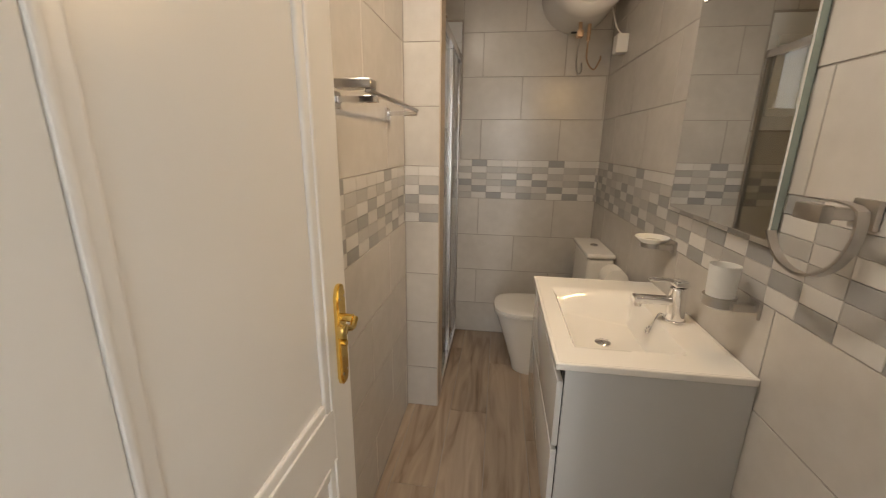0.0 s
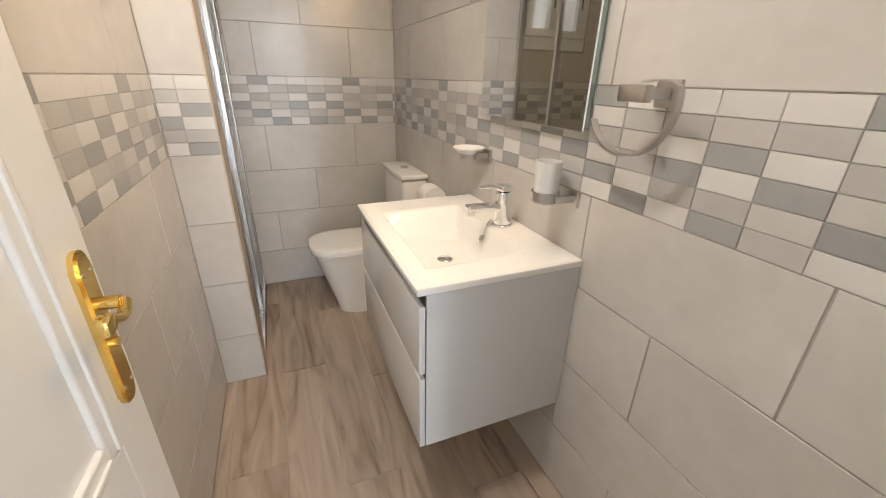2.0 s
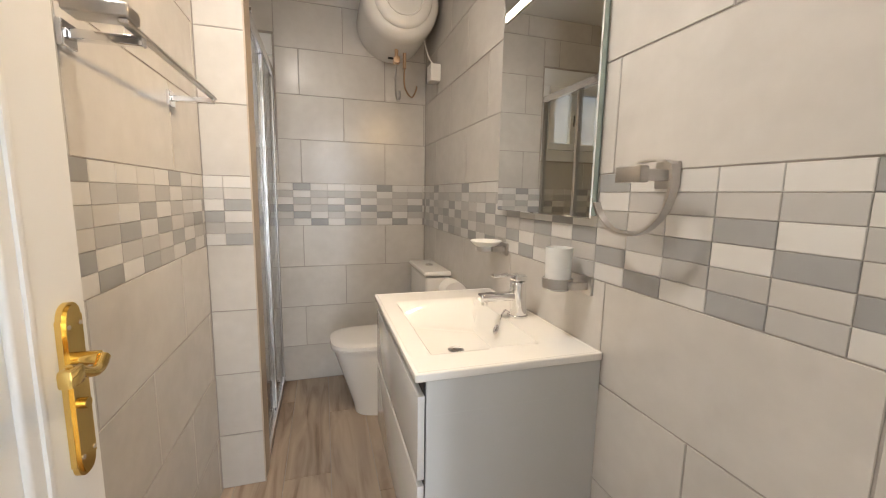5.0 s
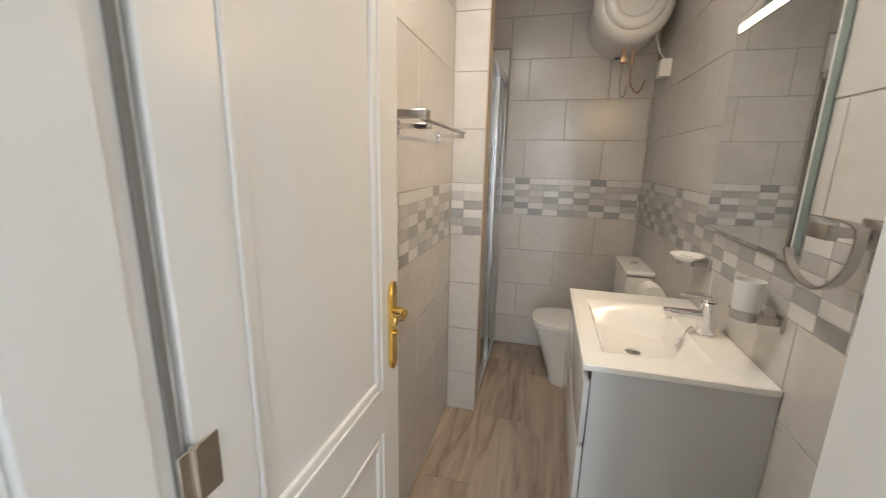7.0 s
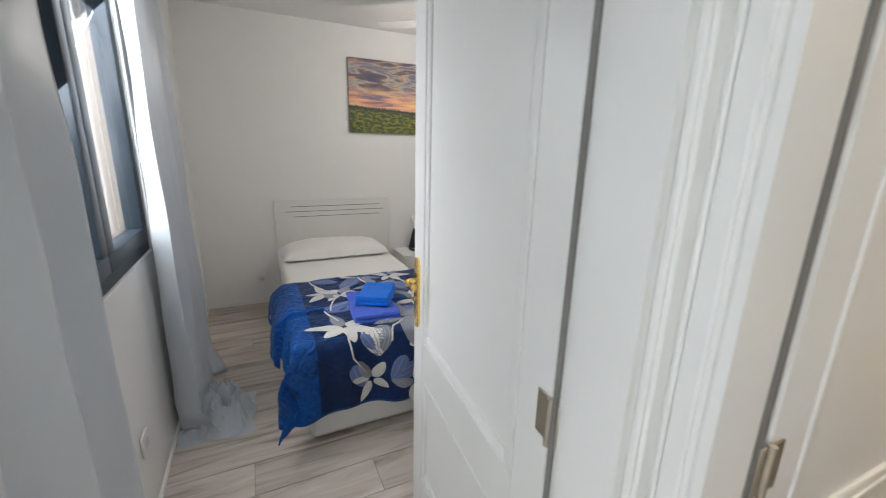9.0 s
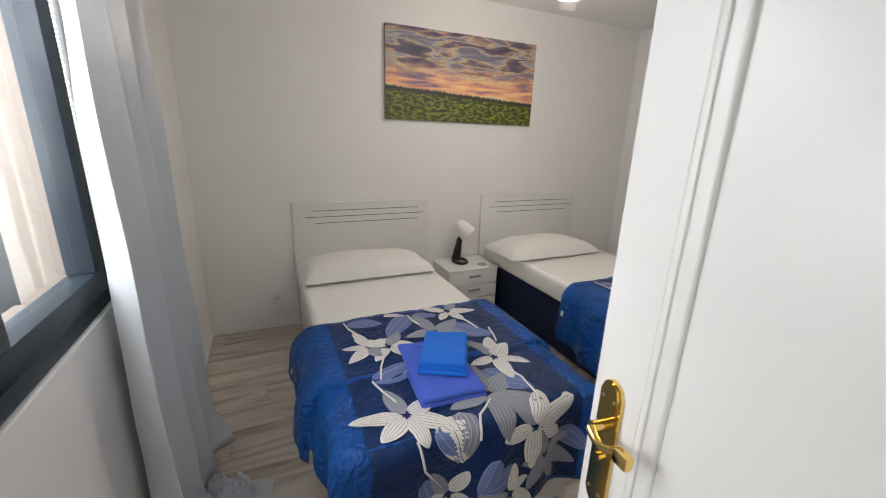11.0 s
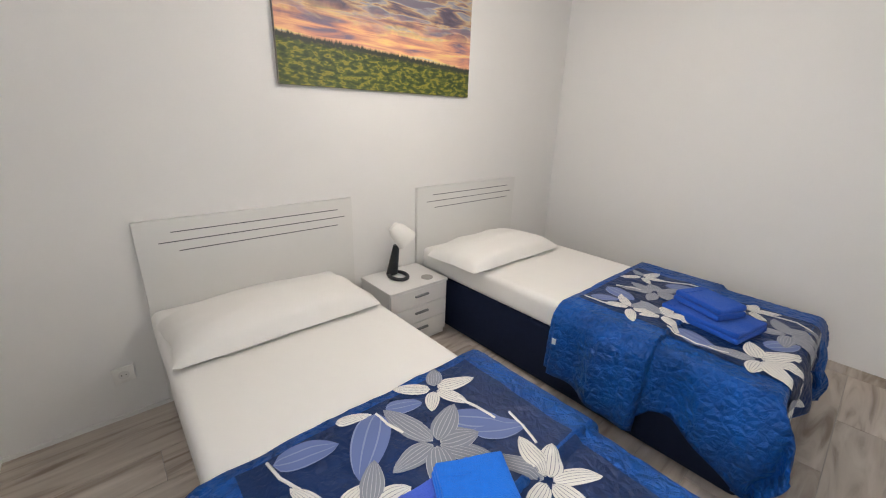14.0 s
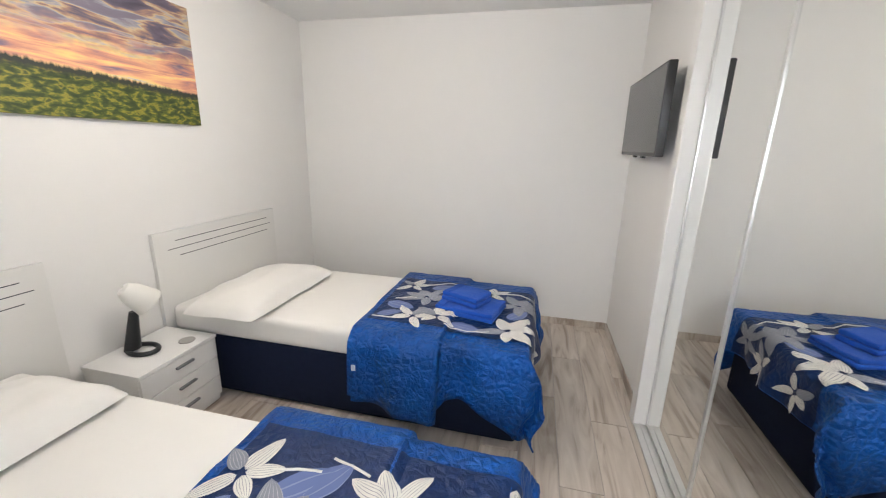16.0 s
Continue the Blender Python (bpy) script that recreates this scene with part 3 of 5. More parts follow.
def door_leaf(name, w, label, hinge_xy, angle, hy=-0.006):
    """A two-panel leaf 2.03 m high, its hinge at the origin, lying along local +x, faces at y=0 and y=0.036."""
    ob = thing(name, label, "door", (0, 0, 0))
    bm = bmesh.new()
    st, th = 0.105, 0.036
    rails = ((0.012, 0.23), (0.66, 0.80), (1.90, 2.03))
    add_box(bm, 0, st, 0, th, 0.012, 2.03, 0.003, 1)
    add_box(bm, w - st, w, 0, th, 0.012, 2.03, 0.003, 1)
    for a, c in rails:
        add_box(bm, st, w - st, 0.0004, th - 0.0004, a, c, 0.002, 1)
    part("stiles_and_rails", bm, M_door, ob)
    for a, c in ((0.23, 0.66), (0.80, 1.90)):
        bm = box(st - 0.004, w - st + 0.004, 0.010, th - 0.010, a - 0.004, c + 0.004)
        p = part("panel", bm, M_door, ob, "recessed lacquered panel")
        for face in (0, 1):
            bm = bmesh.new()
            sg = -1 if face == 0 else 1
            y0 = 0.010 if face == 0 else th - 0.010
            for (x0, x1, z0, z1) in ((st, st + 0.036, a, c), (w - st - 0.036, w - st, a, c), (st + 0.036, w - st - 0.036, a, a + 0.036), (st + 0.036, w - st - 0.036, c - 0.036, c)):
                lo, hi = sorted((y0 - sg * 0.004, y0 + sg * 0.0085))
                add_box(bm, x0, x1, lo, hi, z0, z1, 0.006, 3)
                lo, hi = sorted((y0, y0 + sg * 0.0135))
                e = 0.012
                add_box(bm, x0 if x1 - x0 > 0.1 or x0 == st else x1 - e, x1 if x1 - x0 > 0.1 or x0 != st else x0 + e, lo, hi, z0 if z1 - z0 > 0.1 or z0 == a else z1 - e, z1 if z1 - z0 > 0.1 or z0 != a else z0 + e, 0.004, 2)
            part("moulding", bm, M_door, p)
    lever(ob, -1, w)
    lever(ob, 1, w)
    for z in (0.25, 1.02, 1.80):
        bm = tube([(-0.004, hy, z - 0.045), (-0.004, hy, z + 0.045)], 0.006, 10)
        ya, yb = (-0.0035, -0.0005) if hy < 0 else (0.0365, 0.0395)
        add_box(bm, -0.024, -0.004, ya, yb, z - 0.042, z + 0.042, 0.001, 1)
        add_box(bm, -0.004, 0.036, ya, yb, z - 0.042, z + 0.042, 0.001, 1)
        part("hinge", bm, M_hinge, ob, "worn brushed metal hinge")
    ob.matrix_basis = pose(hinge_xy[0], hinge_xy[1], 0, 0, 0, angle)
    for o in ob.children:
        o.matrix_parent_inverse = Matrix()
    return ob


door_leaf("bathroom_door", 0.675, "white panelled bathroom door standing open, brass handle", (-0.325, 0.228), 88.5)
door_leaf("bedroom_door", 0.833, "white panelled bedroom door standing open, brass handle", (-0.532, 0.048), 174.5, 0.042)

# ---- bathroom things ----
def vanity():
    ob = thing("vanity_unit", "wall-hung gloss grey vanity cabinet with two drawers", "cabinet", (0.48, 1.34, 0.335))
    x0, y0, y1 = 0.252, 0.992, 1.690
    bm = box(x0, RX - 0.001, y0, y1, 0.335, 0.755)
    for a in ((x0, RX - 0.001, y0, y0 + 0.018), (x0, RX - 0.001, y1 - 0.018, y1), (x0, x0 + 0.016, y0 + 0.018, y1 - 0.018)):
        part("upper_panel", box(*a, 0.7551, 0.8415), M_vanside, ob, "", smooth=False)
    part("body", bm, M_vanside, ob, "matt light grey cabinet body", smooth=False)
    part("shadow_gap", box(x0 - 0.004, x0 + 0.001, y0 + 0.006, y1 - 0.006, 0.340, 0.838), M_shadow, ob)
    for z0, z1 in ((0.337, 0.585), (0.600, 0.806)):
        part("drawer_front", box(0.232, x0 - 0.003, y0 - 0.001, y1 + 0.001, z0, z1, 0.003, 2), M_vanity, ob, "high gloss grey drawer front")
    return ob


def basin():
    ob = thing("washbasin", "white ceramic washbasin top with rectangular bowl", "washbasin", (0.47, 1.34, 0.827))
    x0, x1, y0, y1, zt = 0.224, RX - 0.002, 0.983, 1.699, 0.862
    bx0, bx1, by0, by1 = 0.285, 0.590, 1.085, 1.575

    def depth(x, y):
        fx = min((x - bx0) / 0.035, (bx1 - x) / 0.03)
        fy = min((y - by0) / 0.05, (by1 - y) / 0.10)
        f = min(fx, fy)
        return -0.110 * smooth01(f) * (0.55 + 0.45 * (x - bx0) / (bx1 - bx0)) if f > 0 else 0.0

    n, m = 48, 64
    bm = grid(n, m, lambda u, v: (x0 + (x1 - x0) * u, y0 + (y1 - y0) * v, zt + depth(x0 + (x1 - x0) * u, y0 + (y1 - y0) * v)))
    part("bowl", bm, M_ceramic, ob, "glossy white ceramic bowl")
    rim = bmesh.new()
    for a in ((x0, x0 + 0.012, y0, y1), (x1 - 0.012, x1, y0, y1), (x0, x1, y0, y0 + 0.012), (x0, x1, y1 - 0.012, y1)):
        add_box(rim, *a, 0.842, zt + 0.0015, 0.005, 3)
    part("rim", rim, M_ceramic, ob)
    part("drain", lathe([(0.0, 0), (0.026, 0.0), (0.026, 0.004), (0.022, 0.007), (0.001, 0.008)], 28, (0.42, 1.28, 0.780)), M_chrome, ob, "chrome waste")
    bm = lathe([(0.001, 0), (0.016, 0.001), (0.016, 0.003), (0.011, 0.0045), (0.010, 0.001), (0.001, 0.001)], 24)
    bmesh.ops.rotate(bm, verts=bm.verts, matrix=Matrix.Rotation(radians(-62), 3, "Y"), cent=(0, 0, 0))
    bmesh.ops.translate(bm, verts=bm.verts, vec=(0.567, 1.31, 0.824))
    part("overflow_ring", bm, M_chrome, ob, "chrome overflow ring")
    return ob


def tap():
    ob = thing("basin_tap", "chrome single-lever mixer tap on the basin", "tap", (0.640, 1.31, 0.863))
    x, y, z = 0.640, 1.31, 0.8635
    part("base_ring", lathe([(0.034, 0), (0.034, 0.006), (0.030, 0.009), (0.026, 0.009)], 32, (x, y, z)), M_chrome, ob)
    bm = lathe([(0.029, 0.006), (0.027, 0.05), (0.026, 0.10), (0.026, 0.112), (0.022, 0.117)], 32, (x, y, z))
    part("body", bm, M_chrome, ob)
    bm = bmesh.new()
    add_box(bm, x - 0.135, x, y - 0.017, y + 0.017, z + 0.058, z + 0.082, 0.006, 3)
    add_tube(bm, [(x - 0.118, y, z + 0.046), (x - 0.118, y, z + 0.062)], 0.011, 16)
    part("spout", bm, M_chrome, ob)
    bm = box(x - 0.022, x + 0.022, y - 0.022, y + 0.022, z + 0.119, z + 0.140, 0.006, 3)
    add_box(bm, x - 0.095, x, y - 0.013, y + 0.013, z + 0.134, z + 0.143, 0.004, 2)
    part("lever", bm, M_chrome, ob)
    pts = [(x - 0.030 - 0.035 * f, y + 0.002, z + 0.012 - 0.045 * f + 0.03 * math.sin(f * 3.1)) for f in [i / 10 for i in range(11)]]
    part("chain", tube(pts, 0.0022, 6), M_chrome, ob)


def mirror_cabinet():
    ob = thing("wall_mirror", "frameless rectangular wall mirror with ground edges", "mirror", (RX - 0.01, 1.32, 1.2))
    part("backing", box(RX - 0.020, RX - 0.0005, 1.048, 1.592, 1.206, 2.010, 0.001, 1), M_mirror_edge, ob)
    part("glass", box(RX - 0.026, RX - 0.0205, 1.040, 1.600, 1.198, 2.018, 0.003, 1), M_mirror, ob, "clear silvered mirror glass", smooth=False)
    ob = thing("mirror_lamp", "lit warm white LED bar lamp on the mirror", "lamp", (RX, 1.32, 1.88))
    part("housing", box(RX - 0.030, RX - 0.0265, 1.065, 1.575, 1.862, 1.898, 0.0015, 1), M_chrome, ob)
    part("diffuser", box(RX - 0.033, RX - 0.0305, 1.07, 1.57, 1.867, 1.893, 0.001, 1), M_lampglow, ob, "glowing white diffuser")


def toilet():
    ob = thing("toilet", "white ceramic close-coupled toilet with closed lid", "toilet", (0.45, 2.42, 0))
    yc = 2.42

    def ring(z, xf, xb, half, p=3.2):
        out = []
        cx, hx = (xf + xb) / 2, (xb - xf) / 2
        for k in range(40):
            a = 2 * math.pi * k / 40
            c, s = math.cos(a), math.sin(a)
            out.append((cx + hx * math.copysign(abs(c) ** (2 / p), c), yc + half * math.copysign(abs(s) ** (2 / p), s), z))
        return out

    def loft(rings):
        bm = bmesh.new()
        vs = [[bm.verts.new(q) for q in r] for r in rings]
        for A, B in zip(vs, vs[1:]):
            for k in range(40):
                bm.faces.new((A[k], A[(k + 1) % 40], B[(k + 1) % 40], B[k]))
        bm.faces.new(vs[0][::-1])
        bm.faces.new(vs[-1])
        bmesh.ops.recalc_face_normals(bm, faces=bm.faces[:])
        return bm

    xb = RX - 0.004
    part("pan", loft([ring(0.001, 0.190, xb, 0.135), ring(0.06, 0.178, xb, 0.140), ring(0.20, 0.135, xb, 0.155), ring(0.32, 0.095, xb, 0.172), ring(0.385, 0.075, xb, 0.182), ring(0.392, 0.078, xb, 0.180)]), M_ceramic, ob, "glossy white ceramic pan")
    part("seat", loft([ring(0.394, 0.062, 0.53, 0.188, 2.9), ring(0.410, 0.060, 0.53, 0.190, 2.9), ring(0.412, 0.064, 0.53, 0.186, 2.9)]), M_seat, ob)
    part("lid", loft([ring(0.414, 0.058, 0.53, 0.190, 2.9), ring(0.432, 0.060, 0.53, 0.188, 2.9), ring(0.440, 0.085, 0.52, 0.165, 2.9), ring(0.441, 0.12, 0.50, 0.14, 2.9)]), M_seat, ob, "closed white plastic lid")
    cist = part("cistern", box(0.565, xb, 2.225, 2.615, 0.393, 0.805, 0.025, 4), M_ceramic, ob)
    part("cistern_lid", box(0.555, xb, 2.215, 2.625, 0.807, 0.835, 0.011, 3), M_ceramic, ob)
    part("flush_button", lathe([(0.024, 0), (0.024, 0.005), (0.020, 0.008), (0.001, 0.0085)], 28, (0.635, 2.42, 0.8355)), M_chrome, ob, "round chrome flush button")


def paper_holder():
    ob = thing("toilet_paper_roll", "white toilet paper roll beside the cistern", "toilet paper", (0.62, 1.95, 0.72))
    part("roll", tube([(0.628, 1.90, 0.79), (0.628, 2.00, 0.79)], 0.056, 32), M_paper, ob)
    part("bar", tube([(0.628, 1.88, 0.79), (0.628, 2.02, 0.79), (RX - 0.001, 2.02, 0.79)], 0.006, 10), M_chrome, ob, "chrome roll bar")


def boiler():
    ob = thing("water_heater", "white enamelled electric water heater hung on the wall", "water heater", (0.475, 2.62, 2.0))
    bx, bz = 0.478, 2.300

    def lying(profile, n=56):
        """A turned shape lying along y: (radius, y) from the front to the wall."""
        bm = lathe(profile, n)
        bmesh.ops.rotate(bm, verts=bm.verts, matrix=Matrix.Rotation(radians(-90), 3, "X"), cent=(0, 0, 0))
        bmesh.ops.translate(bm, verts=bm.verts, vec=(bx, 2.40, bz))
        return bm

    part("tank", lying([(0.158, 0.030), (0.176, 0.033), (0.196, 0.048), (0.209, 0.072), (0.214, 0.11), (0.214, 0.452)]), M_boiler, ob)
    part("cap", lying([(0.001, 0.006), (0.098, 0.006), (0.100, 0.012), (0.104, 0.012), (0.107, 0.004), (0.140, 0.008), (0.154, 0.017), (0.160, 0.030), (0.160, 0.040)]), M_boiler, ob, "white plastic end cap with a raised rim")
    for k, y in ((0, 2.60), (1, 2.66)):
        part("connector", tube([(0.470 + 0.06 * k, y, 2.10), (0.470 + 0.06 * k, y, 2.005)], 0.011, 12), M_pipe, ob, "brass pipe connector")
    part("valve", box(0.452, 0.488, 2.575, 2.630, 2.010, 2.046, 0.006, 2), M_pipe, ob, "brass safety valve")
    part("valve_lever", box(0.420, 0.452, 2.590, 2.606, 2.030, 2.040, 0.003, 1), M_black, ob, "small dark valve lever")
    part("bracket", box(0.40, 0.55, 2.835, BY - 0.001, 2.25, 2.33, 0.003, 1), M_steel, ob)

    def hose(pts, r, m, name, label):
        ps = [Vector(p) for p in pts]
        out = []
        for i in range(len(ps) - 1):
            p0, p1, p2, p3 = ps[max(i - 1, 0)], ps[i], ps[i + 1], ps[min(i + 2, len(ps) - 1)]
            for s in range(8):
                t = s / 8
                out.append(0.5 * ((2 * p1) + (p2 - p0) * t + (2 * p0 - 5 * p1 + 4 * p2 - p3) * t * t + (3 * p1 - p0 - 3 * p2 + p3) * t ** 3))
        out.append(ps[-1])
        h = thing(name, label, "pipe", pts[0])
        part("hose", tube(out, r, 8), m, h)

    hose([(0.470, 2.60, 2.005), (0.468, 2.63, 1.92), (0.49, 2.70, 1.84), (0.53, 2.80, 1.86), (0.54, BY - 0.001, 1.92)], 0.005, M_steel, "water_hose", "braided steel hose under the heater")
    hose([(0.53, 2.66, 2.005), (0.54, 2.70, 1.91), (0.60, 2.78, 1.87), (0.64, 2.82, 1.93), (0.65, BY - 0.001, 1.96)], 0.005, M_pipe, "water_hose", "copper-coloured hose under the heater")
    hose([(0.62, 2.56, 2.16), (0.66, 2.58, 2.06), (0.69, 2.55, 2.004)], 0.004, M_plastic, "power_cable", "thin white power cable")
    s = thing("switch_box", "white plastic switch box on the tiled wall", "switch", (RX - 0.02, 2.56, 1.95))
    part("case", box(RX - 0.062, RX - 0.0005, 2.50, 2.585, 1.91, 2.005, 0.006, 2), M_plastic, s)
    part("rocker", box(RX - 0.066, RX - 0.0625, 2.525, 2.56, 1.935, 1.98, 0.002, 1), M_plastic, s)


def towel_ring():
    ob = thing("towel_ring", "brushed steel open towel ring on the tiles", "towel ring", (RX, 0.83, 1.30))
    part("plate", box(RX - 0.012, RX - 0.0005, 0.806, 0.860, 1.272, 1.326, 0.003, 2), M_steel, ob)
    part("arm", box(RX - 0.072, RX - 0.011, 0.822, 0.846, 1.288, 1.310, 0.003, 2), M_steel, ob)
    part("tip", box(RX - 0.094, RX - 0.0725, 0.812, 0.880, 1.283, 1.315, 0.003, 2), M_steel, ob)
    pts = []
    for i in range(45):
        a = radians(16 - 172 * i / 44)
        pts.append((RX - 0.074, 0.860 - 0.107 * math.cos(a), 1.284 + 0.107 * math.sin(a)))
    pts = [(RX - 0.074, 0.835, 1.322), (RX - 0.074, 0.800, 1.324), (RX - 0.074, 0.772, 1.321)] + pts
    bm = bmesh.new()
    rings = []
    for i, p in enumerate(pts):
        q = Vector(p)
        c = Vector((RX - 0.074, 0.860, 1.284))
        rad = (q - c).normalized()
        rings.append([bm.verts.new(q + rad * a + Vector((b, 0, 0))) for a, b in ((0.003, -0.009), (0.003, 0.009), (-0.003, 0.009), (-0.003, -0.009))])
    for A, B in zip(rings, rings[1:]):
        for k in range(4):
            bm.faces.new((A[k], A[(k + 1) % 4], B[(k + 1) % 4], B[k]))
    bm.faces.new(rings[0][::-1])
    bm.faces.new(rings[-1])
    bmesh.ops.recalc_face_normals(bm, faces=bm.faces[:])
    part("ring", bm, M_steel, ob)


def holder(name, y, z, cup, label, category):
    ob = thing(name, label, category, (RX, y, z))
    part("plate", box(RX - 0.010, RX - 0.0005, y - 0.062, y - 0.016, z - 0.024, z + 0.024, 0.003, 2), M_steel, ob)
    part("arm", box(RX - 0.060, RX - 0.009, y - 0.050, y - 0.030, z - 0.010, z + 0.010, 0.003, 2), M_steel, ob)
    cx = RX - 0.066
    part("ring", lathe([(0.034, -0.012), (0.040, -0.012), (0.040, 0.014), (0.034, 0.014)], 32, (cx, y + 0.006, z)), M_steel, ob)
    if cup:
        part("tumbler", lathe([(0.001, -0.018), (0.030, -0.018), (0.033, 0.0), (0.036, 0.098), (0.0335, 0.098), (0.030, 0.0), (0.001, -0.012)], 36, (cx, y + 0.006, z)), M_frost, ob, "frosted glass tumbler")
    else:
        part("dish", lathe([(0.001, 0.0), (0.03, 0.002), (0.042, 0.012), (0.062, 0.030), (0.060, 0.033), (0.040, 0.017), (0.001, 0.006)], 36, (cx, y + 0.006, z - 0.004)), M_frost, ob, "frosted glass soap dish")


def towel_rack():
    ob = thing("towel_rack", "chrome towel rail rack on the tiled wall", "towel rail", (LX, 1.3, 1.53))
    for y in (1.10, 1.60):
        part("bracket", box(LX + 0.0005, LX + 0.012, y - 0.022, y + 0.022, 1.50, 1.545, 0.002, 1), M_chrome, ob)
        part("arm", box(LX + 0.0115, LX + 0.125, y - 0.009, y + 0.009, 1.515, 1.533, 0.002, 1), M_chrome, ob)
    part("rail", box(LX + 0.108, LX + 0.124, 1.04, 1.63, 1.534, 1.543, 0.002, 1), M_steel, ob)
    part("shelf_end", box(LX + 0.03, LX + 0.126, 1.035, 1.085, 1.5435, 1.568, 0.003, 1), M_steel, ob)


def shower():
    x = PX - 0.02
    ob = thing("shower_screen", "chrome-framed clear glass sliding shower screen", "shower screen", (x, 2.45, 0))
    for y, w in ((2.045, 0.026), (2.44, 0.022), (2.84, 0.026)):
        part("upright", box(x - 0.014, x + 0.014, y - w / 2, y + w / 2, 0.05, 1.93, 0.003, 1), M_steel, ob, "brushed metal upright profile")
    part("top_rail", box(x - 0.022, x + 0.022, 2.032, BY - 0.002, 1.93, 1.975, 0.004, 2), M_chrome, ob)
    part("bottom_rail", box(x - 0.020, x + 0.020, 2.032, BY - 0.002, 0.02, 0.05, 0.004, 2), M_chrome, ob)
    for y0, y1, dx in ((2.058, 2.43, -0.006), (2.40, 2.828, 0.006)):
        p = part("pane", box(x + dx - 0.0025, x + dx + 0.0025, y0, y1, 0.051, 1.929), M_shower_glass, ob, "clear glass pane", smooth=False)
        p.visible_shadow = False
    part("roller", tube([(x + 0.01, 2.07, 1.985), (x + 0.025, 2.07, 1.985)], 0.014, 16), M_chrome, ob)
    t = thing("shower_tray", "dark low shower tray behind the glass", "shower tray", (-0.6, 2.45, 0))
    part("tray", box(SX + 0.002, x + 0.0195, 2.033, BY - 0.002, 0.0, 0.0195, 0.004, 1), M_tray, t)


def shower_window():
    ob = thing("window_shower", "white framed double casement window with frosted panes", "window", (-0.515, BY, 1.52))
    ob["kind"] = "structure"
    y0, y1 = BY + 0.004, BY + 0.05
    bm = bmesh.new()
    for a in ((-0.80, -0.23, 1.52, 1.60), (-0.80, -0.23, 2.06, 2.18), (-0.80, -0.75, 1.60, 2.06), (-0.28, -0.23, 1.60, 2.06)):
        add_box(bm, a[0], a[1], y0, y1, a[2], a[3], 0.003, 1)
    part("window_frame", bm, M_pvc, ob)
    for x0, x1 in ((-0.749, -0.516), (-0.514, -0.281)):
        bm = bmesh.new()
        for a in ((x0, x1, 1.601, 1.65), (x0, x1, 2.01, 2.059), (x0, x0 + 0.05, 1.65, 2.01), (x1 - 0.05, x1, 1.65, 2.01)):
            add_box(bm, a[0], a[1], y0 - 0.014, y1 - 0.004, a[2], a[3], 0.003, 1)
        s = part("sash", bm, M_pvc, ob)
        p = part("pane", box(x0 + 0.048, x1 - 0.048, BY + 0.022, BY + 0.028, 1.648, 2.012), M_frost, s, "frosted pane", smooth=False)
        p.visible_shadow = False
        part("latch", box((x0 + x1) / 2 - 0.10, (x0 + x1) / 2 - 0.09, y0 - 0.02, y0 - 0.0145, 1.78, 1.86, 0.002, 1), M_black, s)


vanity(); basin(); tap(); mirror_cabinet(); toilet(); paper_holder(); boiler(); towel_ring(); towel_rack(); shower(); shower_window()
holder("tumbler_holder", 1.10, 1.02, True, "frosted tumbler in a brushed steel holder", "tumbler")
holder("soap_holder", 1.60, 1.05, False, "frosted glass soap dish in a steel holder", "soap dish")
setting("trim_pier_edge", box(PX - 0.004, PX + 0.002, PY - 0.001, 2.031, 0.001, ZC - 0.001), M_trim, "beige tile edge trim on the pier", "trim")


# ---- bedroom things ----
BED_TOP, MATT0 = 0.545, 0.385


def cover_shape(y0, y1, xh, xf, zt, hang_l, hang_r, hang_f, seed, fold):
    """The lie of a bedspread: a function of distances across (u) and down (v) the bed, in metres from the head-side corner at y0."""
    W, L = y1 - y0, xf - xh

    def lie(u, v, lift=0.0):
        ou = -u if u < 0 else (u - W if u > W else 0.0)
        ov = max(0.0, v - L)
        su = -1 if u < 0 else 1
        r = 0.035
        hor_u = r * (1 - math.exp(-ou / r)) if ou else 0.0
        hor_v = r * (1 - math.exp(-ov / r)) if ov else 0.0
        down_u = max(0.0, ou - hor_u * 0.75)
        down_v = max(0.0, ov - hor_v * 0.75)
        big, small = max(down_u, down_v), min(down_u, down_v)
        z = zt - math.sqrt(big * big + 0.25 * small * small)
        flare = 0.22 * small
        wav = 0.027 * smooth01(big / 0.2)
        wave_v = wav * (math.sin(v * 13 + seed) + 0.5 * math.sin(v * 29 + 2 * seed))
        wave_u = wav * (math.sin(u * 12 + seed) + 0.5 * math.sin(u * 27 + seed))
        y = y0 + min(max(u, 0), W) + su * (hor_u + flare * (down_u < down_v or 1) + (wave_v if ou else 0) + 0.10 * down_u * 0.6)
        x = xh + min(v, L) + hor_v + flare + (wave_u if ov else 0) + 0.05 * down_v
        if fold and v < fold:
            z += 0.022 * smooth01((fold - v) / 0.025)
            if ou:
                y += su * 0.045 * smooth01((fold - v) / 0.035) * smooth01(ou / 0.1)
        n = noise.noise(Vector((u * 6 + seed, v * 6, seed))) * 0.007 + noise.noise(Vector((u * 17, v * 17, seed))) * 0.005
        if ou or ov:
            y += su * (n + lift) if down_u >= down_v else 0
            x += (n + lift) if down_v > down_u else 0
            z += lift * 0.3 if big < 0.03 else 0
        else:
            z += n + lift
        return (x, y, max(z, 0.015))

    return lie


